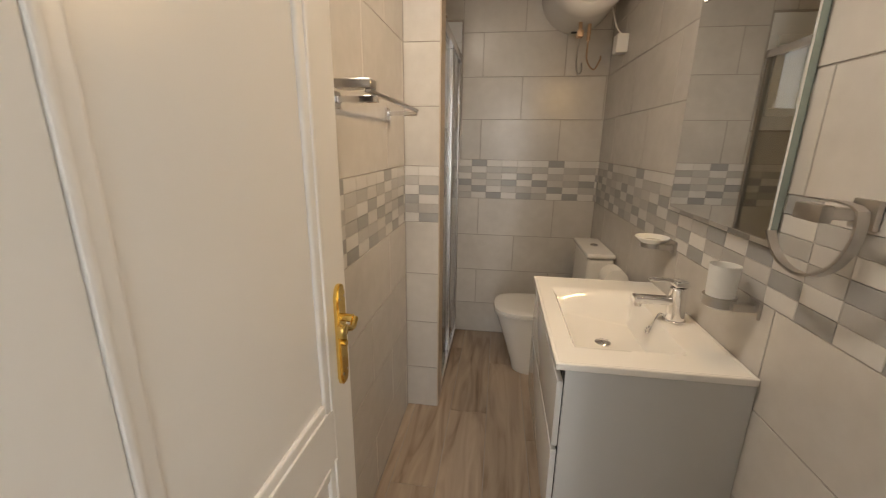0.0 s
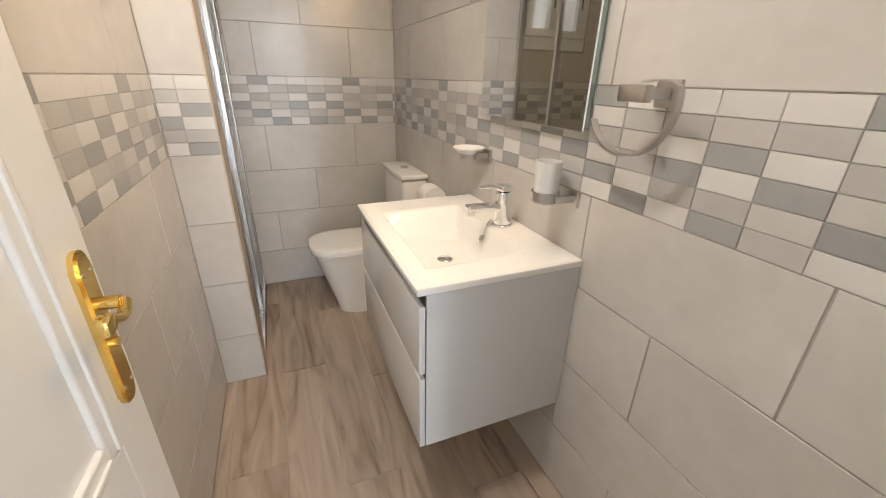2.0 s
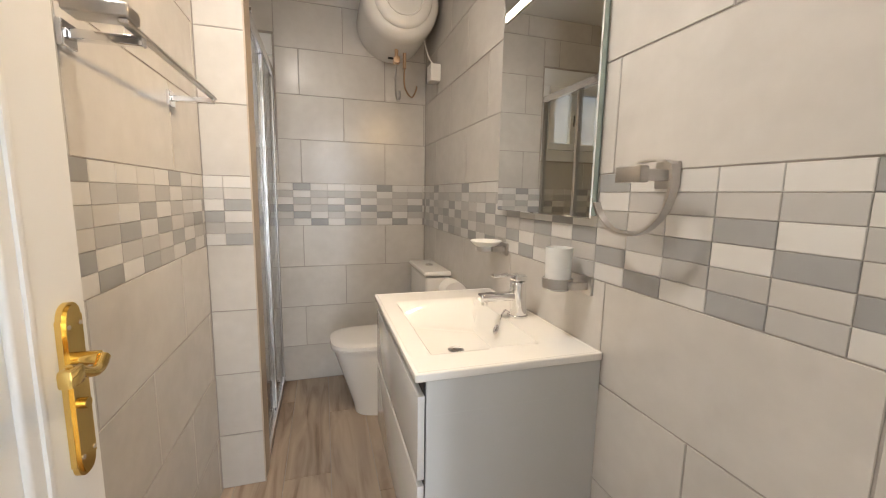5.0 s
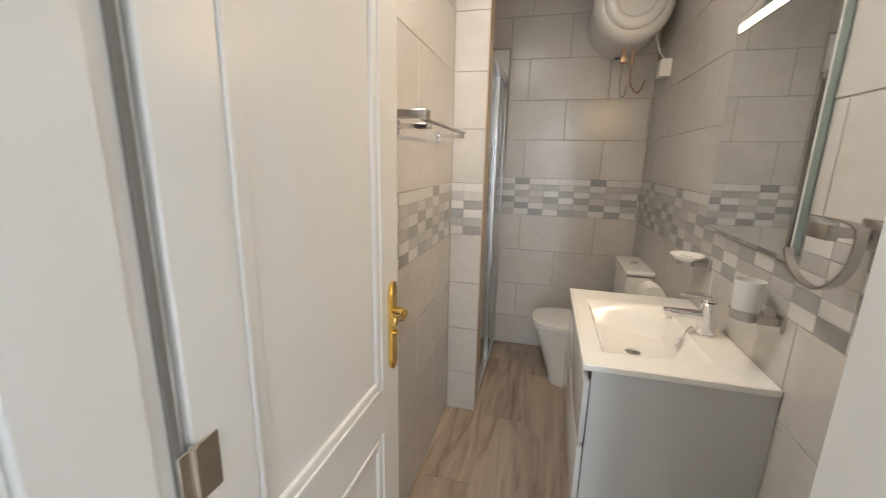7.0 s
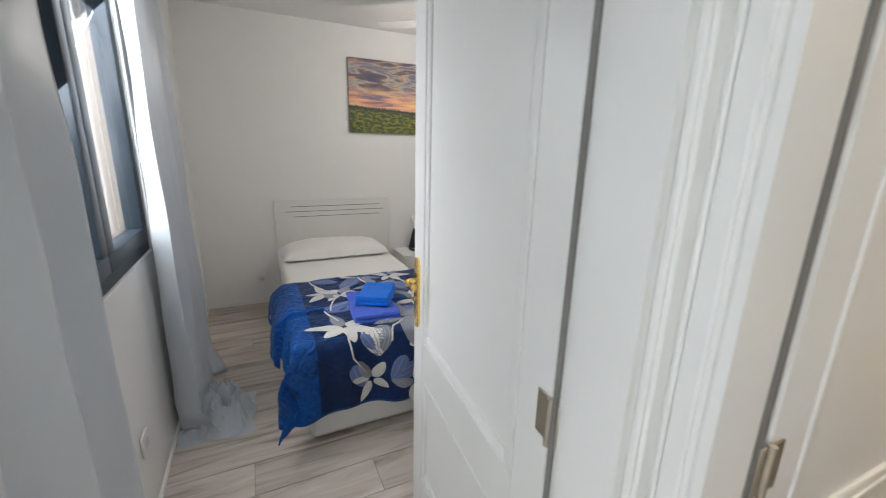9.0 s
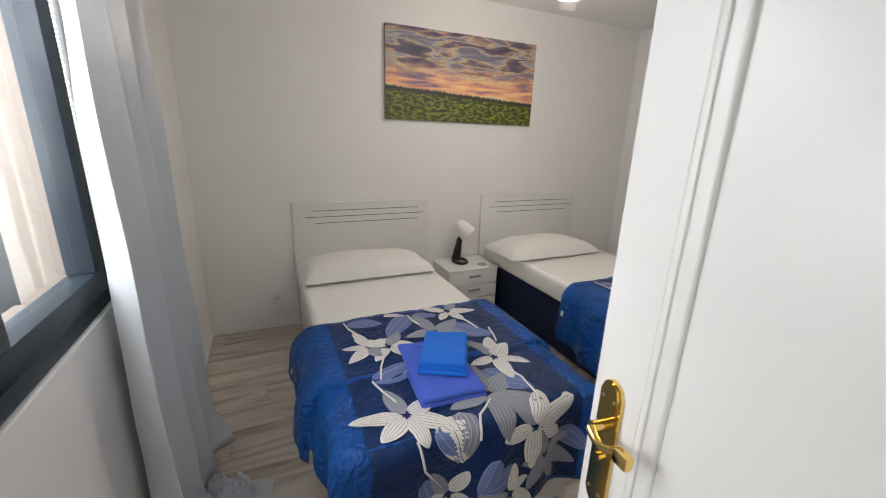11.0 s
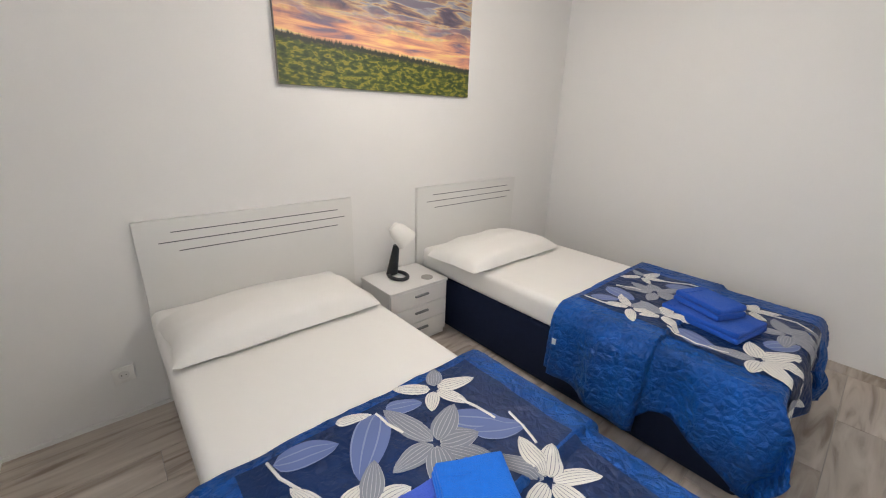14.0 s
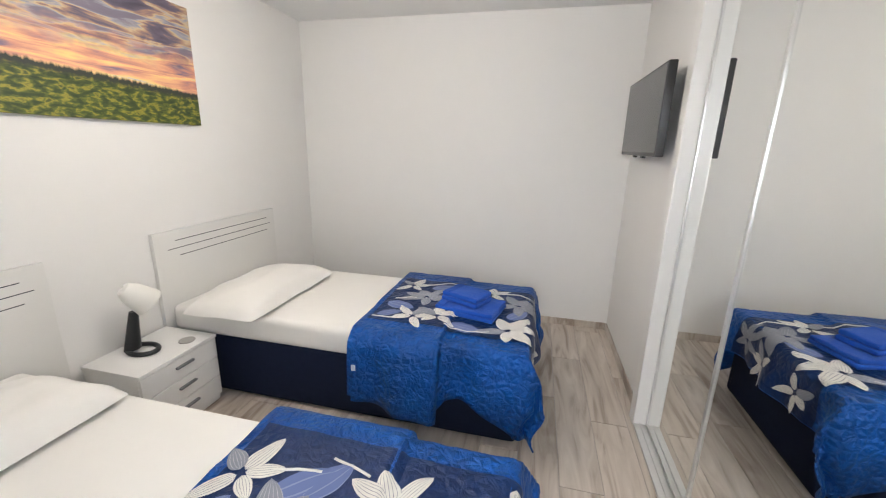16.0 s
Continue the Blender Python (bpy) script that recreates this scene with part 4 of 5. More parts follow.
def petal(parent, lie, u, v, ang, length, width, material, name="petal", lift=0.0090, curl=0.0, label=""):
    """A pointed petal of cloth sewn on the cover, from (u, v) in the direction ang."""
    def fn(a, c):
        t = c
        half = width * 0.5 * (math.sin(math.pi * t ** 0.75) ** 0.62 if 0 < t < 1 else 0.03)
        s = (a * 2 - 1) * half + curl * math.sin(t * math.pi) * length
        d = t * length
        return Vector(lie(u + d * math.sin(ang) + s * math.cos(ang), v + d * math.cos(ang) - s * math.sin(ang), lift + 0.002 * (1 - (a * 2 - 1) ** 2)))
    return part(name, grid(6, 12, fn), material, parent, label)


def stem(parent, lie, pts, r=0.0045):
    ps = []
    for (a, c), (d, e) in zip(pts, pts[1:]):
        for k in range(8):
            f = k / 8
            ps.append(lie(a + (d - a) * f , c + (e - c) * f, 0.0095))
    part("stem", tube(ps, r, 6), M_stem, parent, "cream embroidered stem")


def flower(parent, lie, u, v, size, turn, petals=6, material=None):
    """A lily: slender petals of uneven length, a shaded one among the light ones."""
    for k in range(petals):
        a = turn + 2 * math.pi * k / petals + 0.30 * math.sin(5 * k + turn * 3)
        shaded = material is None and k == petals // 2
        petal(parent, lie, u + 0.012 * math.sin(a), v + 0.012 * math.cos(a), a, size * (0.66 + 0.38 * ((k * 7 + int(turn * 10)) % 5) / 4),
              size * (0.36 + 0.10 * ((k * 3) % 4) / 3), M_petal_g if shaded else material or M_petal, lift=0.0098 + 0.0008 * (k % 3), curl=0.05 * math.sin(3 * k + turn))


def panel(parent, lie, u0, u1, v0, v1):
    """The smoother navy field of the cover that carries the flowers."""
    part("flower_panel", grid(40, 60, lambda a, c: Vector(lie(u0 + (u1 - u0) * a, v0 + (v1 - v0) * c, 0.0075))), M_field, parent, "navy satin field under the flowers")


def pillow(name, cx, cy, z, lx, ly, h, tilt, seed):
    def fn_top(sign):
        def fn(u, v):
            a, c = u * 2 - 1, v * 2 - 1
            e = (max(0.0, 1 - abs(a) ** 3.0) ** 0.42) * (max(0.0, 1 - abs(c) ** 2.8) ** 0.5)
            corner = 1 + 0.05 * abs(a * c) - 0.03 * (abs(a) ** 4 + abs(c) ** 4)
            w = noise.noise(Vector((a * 2.3 + seed, c * 2.3, seed))) * 0.014 * e
            w += 0.007 * e * abs(noise.noise(Vector((a * 3.0 + 1.2 * c, c * 7.0, seed + 3))))
            corner += 0.035 * noise.noise(Vector((a * 1.6, c * 1.6, seed + 8)))
            return (a * lx / 2 * corner, c * ly / 2 * corner, sign * h * (0.80 if sign > 0 else 0.20) * e + w + 0.19 * h)
        return fn
    bm = grid(28, 36, fn_top(1))
    b2 = grid(28, 36, fn_top(-1))
    me = bpy.data.meshes.new("tmp")
    b2.to_mesh(me)
    b2.free()
    bm.from_mesh(me)
    bmesh.ops.remove_doubles(bm, verts=bm.verts[:], dist=0.0008)
    bmesh.ops.recalc_face_normals(bm, faces=bm.faces[:])
    ob = tagged(part(name, bm, M_sheet, None), "plump white pillow lying at the headboard", "pillow")
    ob.matrix_basis = pose(cx, cy, z, 0, -tilt, 0)
    return ob


def headboard(parent, y0, y1, z1):
    x0, x1 = HX + 0.002, HX + 0.030
    hb = part("headboard", box(x0, x1, y0, y1, 0.02, z1, 0.004, 2), M_headboard, parent, "pale cream headboard panel with three grooves")
    w = y1 - y0
    for a, c, z in ((0.13, 0.91, z1 - 0.065), (0.08, 0.95, z1 - 0.112), (0.15, 0.91, z1 - 0.160)):
        part("groove", box(x1 - 0.002, x1 + 0.0012, y0 + a * w, y0 + c * w, z, z + 0.0045), M_line, hb, "thin dark groove")


def bed(name, y0, y1, xf, hb0, hb1, base_mat, label, base_label):
    ob = thing(name, label, "bed", ((HX + xf) / 2, (y0 + y1) / 2, 0))
    xh = HX + 0.035
    part("base", box(xh, xf, y0 + 0.015, y1 - 0.015, 0.012, MATT0 - 0.002, 0.03, 4), base_mat, ob, base_label)
    bm = box(xh + 0.002, xf - 0.005, y0, y1, MATT0, BED_TOP, 0.045, 5)
    bmesh.ops.subdivide_edges(bm, edges=[e for e in bm.edges if e.calc_length() > 0.5], cuts=14, use_grid_fill=True)
    part("mattress", bm, M_sheet, ob, "mattress under a white fitted sheet")
    headboard(ob, hb0, hb1, 0.972 if hb0 < 1 else 0.985)
    return ob


bed("single_bed", -0.262, 0.665, -1.90, -0.258, 0.832, M_basewhite, "single bed with white base and cream headboard", "white upholstered bed base")
bed("single_bed", 1.385, 2.305, -1.885, 1.345, 2.410, M_navy, "single bed with navy base and cream headboard", "dark navy upholstered divan base")
pillow("pillow", -3.55, 0.19, BED_TOP - 0.012, 0.46, 0.88, 0.145, 2.5, 1.3)
pillow("pillow", -3.55, 1.72, BED_TOP - 0.012, 0.48, 0.88, 0.15, 2.5, 4.1)


def cover(name, label, y0, y1, xh, xf, hl, hr, hf, seed, fold, nu=64, nv=72):
    lie = cover_shape(y0, y1, xh, xf, BED_TOP + 0.012, hl, hr, hf, seed, fold)
    W, L = y1 - y0, xf - xh
    ob = thing(name, label, "bedspread", (xh + L / 2, (y0 + y1) / 2, BED_TOP))

    def fn(u, v):
        vv = v * (L + hf)
        a = -hl(vv) + u * (W + hl(vv) + hr(vv))
        return Vector(lie(a, vv))
    bm = grid(nu, nv, fn)
    q = part("quilt", bm, M_quilt, ob, "deep blue quilted satin")
    so = q.modifiers.new("thick", "SOLIDIFY")
    so.thickness, so.offset = 0.008, 0.0

    def turned(u, v):
        vv = 0.02 + v * (fold - 0.012 - 0.02)
        lo, hi = hl(0.1) + 0.02 + 0.05 * v, hr(0.1) + 0.02 + 0.05 * v
        p = Vector(lie(-lo + u * (W + lo + hi), vv, 0.004))
        return p + Vector((0.012 * noise.noise(Vector((u * 5, v, seed))), 0, 0))
    q = part("turned_layer", grid(nu, 36, turned), M_quilt, ob, "doubled layer of the quilt folded back")
    so = q.modifiers.new("thick", "SOLIDIFY")
    so.thickness, so.offset = 0.005, 0.0
    return ob, lie


c1, lie1 = cover("bedspread", "blue quilted bedspread with cream flowers over the bed's foot", -0.275, 0.680, -2.735, -1.885,
                 lambda v: 0.26 + 0.13 * smooth01((v - 0.5) / 0.3), lambda v: 0.26 + 0.1 * smooth01((v - 0.5) / 0.3), 0.40, 1.7, 0.53)
U1, V1 = -0.275, -2.735


def fl1(x, y, size, turn, n=6, m=None):
    flower(c1, lie1, y - U1, x - V1, size, turn, n, m)


panel(c1, lie1, 0.07, 0.88, 0.035, 1.235)
for fx, fy, size, turn, n, m in ((-2.43, -0.07, 0.135, -1.9, 5, None), (-2.405, 0.01, 0.150, 0.3, 5, None), (-2.64, 0.40, 0.135, 0.2, 5, None), (-2.19, 0.42, 0.150, 0.8, 6, None),
                                 (-1.985, -0.05, 0.175, 0.1, 6, None), (-1.80, 0.385, 0.185, 0.7, 6, None), (-2.46, 0.26, 0.185, 0.3, 6, M_petal_g), (-1.985, 0.27, 0.19, 0.9, 6, M_petal_g)):
    fl1(fx, fy, size, turn, n, m)
for lx, ly, a, ln, wd, mt in ((-2.67, -0.12, 1.35, 0.17, 0.085, M_leaf), (-2.66, 0.19, -0.75, 0.23, 0.11, M_leaf), (-2.66, 0.22, 1.2, 0.12, 0.07, M_leaf), (-2.52, 0.34, 0.75, 0.21, 0.11, M_leaf),
                              (-2.43, 0.38, 1.0, 0.16, 0.09, M_leaf), (-2.12, 0.31, 0.75, 0.22, 0.11, M_leaf), (-2.235, 0.06, -1.4, 0.18, 0.085, M_leaf), (-1.93, 0.06, 0.2, 0.19, 0.13, M_petal),
                              (-1.93, 0.12, -0.2, 0.19, 0.13, M_petal_g), (-1.90, 0.02, 0.5, 0.17, 0.08, M_leaf), (-2.70, 0.07, 1.3, 0.11, 0.045, M_petal)):
    petal(c1, lie1, ly - U1, lx - V1, a, ln, wd, mt, "leaf" if mt is M_leaf else "petal")
for pts in (((-2.69, -0.13), (-2.62, -0.12), (-2.55, -0.09)), ((-2.66, 0.185), (-2.60, 0.19), (-2.54, 0.21)), ((-2.56, 0.435), (-2.49, 0.455), (-2.41, 0.465)), ((-2.41, 0.52), (-2.34, 0.505), (-2.27, 0.48)),
            ((-2.14, 0.42), (-2.03, 0.45), (-1.93, 0.445), (-1.86, 0.41)), ((-2.33, -0.03), (-2.27, -0.06), (-2.20, -0.08)), ((-2.21, -0.11), (-2.13, -0.09), (-2.05, -0.06)), ((-1.95, 0.26), (-1.88, 0.17), (-1.81, 0.16))):
    stem(c1, lie1, [(b - U1, a - V1) for a, b in pts])
# flowers on the hanging foot end
flower(c1, lie1, 0.33, 1.12, 0.12, 1.0, 5)
flower(c1, lie1, 0.72, 1.08, 0.15, 0.2, 6, M_petal_g)
flower(c1, lie1, 0.55, 1.16, 0.12, 2.0, 5)
for u, v, a in ((0.24, 1.02, 0.4), (0.50, 1.0, -0.5), (0.44, 1.10, 1.8), (0.80, 1.0, 0.8)):
    petal(c1, lie1, u, v, a, 0.15, 0.085, M_leaf, "leaf")
stem(c1, lie1, [(0.22, 0.86), (0.24, 0.98), (0.31, 1.09)])
part("care_label", grid(2, 2, lambda a, c: Vector(lie1(-0.20 - 0.03 * a, 0.05 + 0.02 * c, 0.014))), M_tag, c1, "small white care label")

c2, lie2 = cover("bedspread", "blue quilted bedspread with cream flowers, hanging over the bed side", 1.372, 2.318, -2.765, -1.872,
                 lambda v: 0.33 + 0.045 * smooth01((0.52 - v) / 0.05) + 0.015 * math.sin(v * 7) + 0.12 * smooth01((v - 0.5) / 0.45), lambda v: 0.28 + 0.24 * smooth01((v - 0.6) / 0.3), 0.26, 3.3, 0.49)
U2, V2 = 1.372, -2.765
panel(c2, lie2, 0.10, 0.80, 0.035, 1.145)
for fx, fy, size, t, n, m in ((-2.50, 1.565, 0.145, -1.2, 5, None), (-2.37, 1.61, 0.15, 0.4, 5, None), (-2.64, 2.03, 0.13, 0.2, 5, None), (-1.97, 1.57, 0.18, 0.2, 6, None),
                              (-2.50, 1.86, 0.17, 0.8, 6, M_petal_g), (-1.93, 1.92, 0.18, 0.3, 6, M_petal_g), (-2.12, 2.08, 0.14, 0.3, 5, None)):
    flower(c2, lie2, fy - U2, fx - V2, size, t, n, m)
for lx, ly, a, ln, wd in ((-2.70, 1.54, 0.5, 0.14, 0.08), (-2.70, 1.72, -0.3, 0.18, 0.10), (-2.28, 1.58, -0.3, 0.16, 0.09), (-1.98, 1.72, 0.9, 0.16, 0.09), (-2.5, 2.0, 0.6, 0.17, 0.10), (-2.25, 1.52, 0.1, 0.16, 0.08)):
    petal(c2, lie2, ly - U2, lx - V2, a, ln, wd, M_leaf, "leaf")
for pts in (((-2.72, 1.51), (-2.62, 1.51), (-2.53, 1.54)), ((-2.57, 2.06), (-2.40, 2.14), (-2.18, 2.12)), ((-2.05, 2.10), (-1.93, 2.12), (-1.86, 2.06)), ((-2.31, 1.52), (-2.18, 1.50), (-2.05, 1.54)), ((-2.68, 1.78), (-2.62, 1.80), (-2.55, 1.83))):
    stem(c2, lie2, [(b - U2, a - V2) for a, b in pts], 0.0038)
flower(c2, lie2, 0.50, 1.06, 0.13, 0.4, 5)
flower(c2, lie2, 0.22, 1.05, 0.11, 1.4, 5)
flower(c2, lie2, 0.70, 1.02, 0.13, 1.0, 6, M_petal_g)
part("care_label", grid(2, 2, lambda a, c: Vector(lie2(-0.19 - 0.035 * a, 0.03 + 0.022 * c, 0.014))), M_tag, c2, "small white care label")


def folded_towel(name, label, material, cx, cy, z, lx, ly, h, turn, layers):
    ob = thing(name, label, "towel", (0, 0, 0))
    for k in range(layers):
        z0 = h * k / layers
        bm = box(-lx / 2 + 0.004 * k, lx / 2 - 0.003 * k, -ly / 2 + 0.003 * k, ly / 2 - 0.004 * k, z0, z0 + h / layers * 0.99, h / layers * 0.42, 4)
        bmesh.ops.subdivide_edges(bm, edges=[e for e in bm.edges if e.calc_length() > 0.08], cuts=7, use_grid_fill=True)
        for v in bm.verts:
            v.co.z += noise.noise(Vector((v.co.x * 11 + cx, v.co.y * 11 + k, cy))) * 0.006 * (0.4 + v.co.z / h)
        part("fold", bm, material, ob)
    bm = box(-lx / 2 + 0.03, -lx / 2 + 0.055, -ly / 2 + 0.012, ly / 2 - 0.012, h - 0.003, h + 0.0015, 0.001, 1)
    part("border_band", bm, material, ob, "flat woven border band")
    ob.matrix_basis = pose(cx, cy, z, 0, 0, turn)
    for o in ob.children:
        o.matrix_parent_inverse = Matrix()


ZT = BED_TOP + 0.026
folded_towel("bath_towel", "folded violet-blue bath towel on the bedspread", M_towel_v, -2.18, 0.150, ZT - 0.012, 0.40, 0.25, 0.045, -5, 2)
folded_towel("hand_towel", "folded bright blue hand towel on the larger towel", M_towel_b, -2.21, 0.19, ZT + 0.038, 0.27, 0.19, 0.05, -28, 3)
folded_towel("bath_towel", "folded blue bath towel on the bedspread", M_towel_m, -2.21, 1.80, ZT - 0.010, 0.36, 0.27, 0.05, -12, 2)
folded_towel("hand_towel", "folded blue hand towel on the larger towel", M_towel_m, -2.24, 1.82, ZT + 0.042, 0.25, 0.18, 0.06, -24, 2)


def nightstand():
    ob = thing("nightstand", "white nightstand with three drawers and grey pulls", "nightstand", (-3.79, 1.115, 0))
    x0, x1, y0, y1, zt = HX + 0.032, -3.615, 0.872, 1.336, 0.432
    part("body", box(x0, x1 - 0.018, y0 + 0.006, y1 - 0.006, 0.012, zt - 0.020, 0.002, 1), M_white, ob)
    part("top", box(x0, x1 + 0.003, y0, y1, zt - 0.019, zt, 0.003, 2), M_white, ob)
    part("shadow_gap", box(x1 - 0.019, x1 - 0.017, y0 + 0.01, y1 - 0.01, 0.05, zt - 0.022), M_shadow, ob)
    for k in range(3):
        z0 = 0.055 + 0.120 * k
        d = part("drawer", box(x1 - 0.0165, x1 + 0.0005, y0 + 0.007, y1 - 0.007, z0, z0 + 0.1155, 0.002, 1), M_white, ob, "white drawer front")
        part("handle", box(x1 + 0.001, x1 + 0.017, 1.06, 1.165, z0 + 0.066, z0 + 0.078, 0.003, 2), mat_handle, d, "grey bar handle")
    return ob


mat_handle = mat("handle_grey", (0.22, 0.23, 0.24), 0.4, 0.4)
nightstand()


def desk_lamp():
    x, y, z = -3.815, 1.07, 0.4325
    ob = thing("desk_lamp", "small black desk lamp with white tilted shade", "lamp", (x, y, z))
    pts = [(x + 0.062 * math.cos(2 * math.pi * k / 28), y + 0.045 * math.sin(2 * math.pi * k / 28), z + 0.010) for k in range(28)]
    bm = tube(pts, 0.010, 8, closed=True)
    part("base", bm, M_black, ob, "black oval ring base")
    bm = bmesh.new()
    rings = []
    for i in range(13):
        f = i / 12
        w, d = 0.034 - 0.016 * f, 0.026 - 0.012 * f
        cx, cz = x - 0.040 + 0.022 * f, z + 0.012 + 0.165 * f
        rings.append([bm.verts.new((cx + d * math.cos(a), y - 0.012 + 0.014 * f + w * math.sin(a), cz)) for a in [2 * math.pi * k / 16 for k in range(16)]])
    for A, B in zip(rings, rings[1:]):
        for k in range(16):
            bm.faces.new((A[k], A[(k + 1) % 16], B[(k + 1) % 16], B[k]))
    bm.faces.new(rings[0][::-1])
    bm.faces.new(rings[-1])
    part("neck", bm, M_black, ob, "black tapered neck")
    bm = lathe([(0.058, -0.05), (0.060, -0.045), (0.046, 0.03), (0.028, 0.062), (0.010, 0.068), (0.008, 0.064), (0.025, 0.056), (0.043, 0.026), (0.0565, -0.046)], 32)
    bmesh.ops.rotate(bm, verts=bm.verts, matrix=Matrix.Rotation(radians(40), 3, "X") @ Matrix.Rotation(radians(-20), 3, "Y"), cent=(0, 0, 0))
    bmesh.ops.translate(bm, verts=bm.verts, vec=(x - 0.005, y + 0.022, z + 0.235))
    part("shade", bm, M_shade, ob, "white conical shade")
    k = Matrix.Translation((x, y, z)) @ Matrix.Scale(1.25, 4) @ Matrix.Translation((-x, -y, -z))
    for o in ob.children:
        o.data.transform(k)
    co = thing("coaster", "round grey coaster on the nightstand", "coaster", (-3.70, 1.225, z))
    part("disc", lathe([(0.040, 0), (0.041, 0.002), (0.040, 0.004), (0.001, 0.0042)], 36, (-3.70, 1.225, z)), M_coaster, co)


M_coaster = mat("coaster_grey", (0.42, 0.41, 0.39), 0.6, color2=(0.34, 0.33, 0.31), scale=60)
desk_lamp()


def painting():
    ob = thing("painting", "unframed canvas painting of a sunset over a green meadow", "painting", (HX, 1.12, 1.6))
    x0, x1 = HX + 0.001, HX + 0.030
    part("stretcher", box(x0, x1 - 0.001, 0.459, 1.789, 1.597, 2.254, 0.002, 1), M_canvas_edge, ob)
    part("canvas", grid(2, 2, lambda u, v: (x1, 0.459 + 1.33 * u, 1.597 + 0.657 * v)), M_canvas, ob, "oil paint in broad strokes", smooth=False)


M_canvas_edge = mat("canvas_edge", (0.16, 0.16, 0.17), 0.8, color2=(0.28, 0.24, 0.20), scale=9)
painting()


def television():
    ob = thing("television", "black flat television on a wall bracket, switched off", "television", (0, 0, 0))
    w, h = 0.87, 0.455
    part("casing", box(-0.012, 0.030, -w / 2, w / 2, -h / 2, h / 2, 0.006, 2), M_tvback, ob)
    part("screen", box(-0.0135, -0.0115, -w / 2 + 0.012, w / 2 - 0.012, -h / 2 + 0.02, h / 2 - 0.012, 0.0005, 1), M_screen, ob, "dark glossy screen")
    part("back_box", box(0.030, 0.055, -0.25, 0.25, -0.17, 0.14, 0.008, 2), M_tvback, ob)
    part("bracket", box(0.055, 0.1045, -0.05, 0.05, -0.06, 0.06, 0.004, 1), M_steel, ob)
    for y in (-0.10, 0.10):
        part("speaker_foot", box(0.0, 0.02, y - 0.02, y + 0.02, -h / 2 - 0.012, -h / 2, 0.002, 1), M_black, ob)
    pts = [(0.05, -0.2 - 0.14 * math.sin(f * 3.1), -0.02 + 0.12 * f) for f in [i / 12 for i in range(13)]]
    part("cable", tube(pts, 0.004, 6), M_black, ob, "black cable loop")
    ob.matrix_basis = pose(-1.305, 2.30, 1.708, 0, 0, 0)
    for o in ob.children:
        o.matrix_parent_inverse = Matrix()


television()


def socket(name, x, y, z, axis):
    ob = thing(name, "white square plastic wall socket", "socket", (x, y, z))
    if axis == "x":
        part("plate", box(x, x + 0.010, y - 0.042, y + 0.042, z - 0.042, z + 0.042, 0.004, 2), M_plastic, ob)
        bm = tube([(x + 0.0095, y, z), (x + 0.0115, y, z)], 0.022, 24)
        part("insert", bm, M_socket, ob, "round grey insert")
        for dy in (-0.009, 0.009):
            part("hole", tube([(x + 0.011, y + dy, z), (x + 0.0122, y + dy, z)], 0.0028, 8), M_black, ob)
    else:
        part("plate", box(x - 0.042, x + 0.042, y, y + 0.010, z - 0.042, z + 0.042, 0.004, 2), M_plastic, ob)
        bm = tube([(x, y + 0.0095, z), (x, y + 0.0115, z)], 0.022, 24)
        part("insert", bm, M_socket, ob, "round grey insert")


M_socket = mat("socket_grey", (0.66, 0.65, 0.63), 0.5)
socket("wall_socket", HX + 0.0005, -0.41, 0.238, "x")
socket("wall_socket", -1.75, WY + 0.0005, 0.33, "y")


def wardrobe():
    y0, y1, x = 0.17, 1.82, TX
    ob = thing("sliding_wardrobe", "built-in wardrobe with white-framed mirrored sliding doors", "wardrobe", (x, 1.0, 0))
    part("side_panel", box(x - 0.005, -0.56, y0, y0 + 0.02, 0, ZC - 0.002, 0.002, 1), M_white, ob)
    part("end_post", box(x - 0.045, x + 0.10, y1 - 0.075, y1 + 0.008, 0, ZC - 0.002, 0.003, 1), M_white, ob, "white lacquered end post")
    part("back_panel", box(-0.56, -0.545, y0, y1, 0, ZC - 0.002), M_white, ob)
    part("far_panel", box(x + 0.1005, -0.5605, y1 - 0.02, y1, 0, ZC - 0.002), M_white, ob)
    part("bottom_track", box(x - 0.042, x + 0.06, y0 + 0.02, y1 - 0.076, 0, 0.014, 0.002, 1), M_alu, ob, "aluminium floor track")
    part("track_ridge", box(x - 0.010, x - 0.006, y0 + 0.02, y1 - 0.076, 0.0135, 0.02), M_alu, ob)
    part("top_track", box(x - 0.042, x + 0.06, y0 + 0.02, y1 - 0.076, ZC - 0.06, ZC - 0.002, 0.002, 1), M_white, ob)
    for a, c, dx in ((0.96, 1.74, 0.030), (0.195, 1.04, -0.022)):
        d = part("sliding_door", box(x + dx, x + dx + 0.016, a, c, 0.021, ZC - 0.062), M_white, ob, "mirrored sliding door")
        part("mirror_pane", box(x + dx - 0.004, x + dx - 0.0005, a + 0.018, c - 0.018, 0.035, ZC - 0.075, 0.0008, 1), M_mirror, d, "clear mirror pane", smooth=False)
        for yy in (a, c - 0.018):
            part("stile", box(x + dx - 0.010, x + dx - 0.0002, yy, yy + 0.018, 0.021, ZC - 0.062, 0.003, 2), M_alu, d, "slim pale metal stile")
        part("bottom_rail", box(x + dx - 0.008, x + dx - 0.0002, a + 0.018, c - 0.018, 0.021, 0.036, 0.002, 1), M_alu, d)


M_alu = mat("pale_aluminium", (0.72, 0.72, 0.71), 0.3, 0.7, color2=(0.66, 0.66, 0.65), scale=30)
wardrobe()


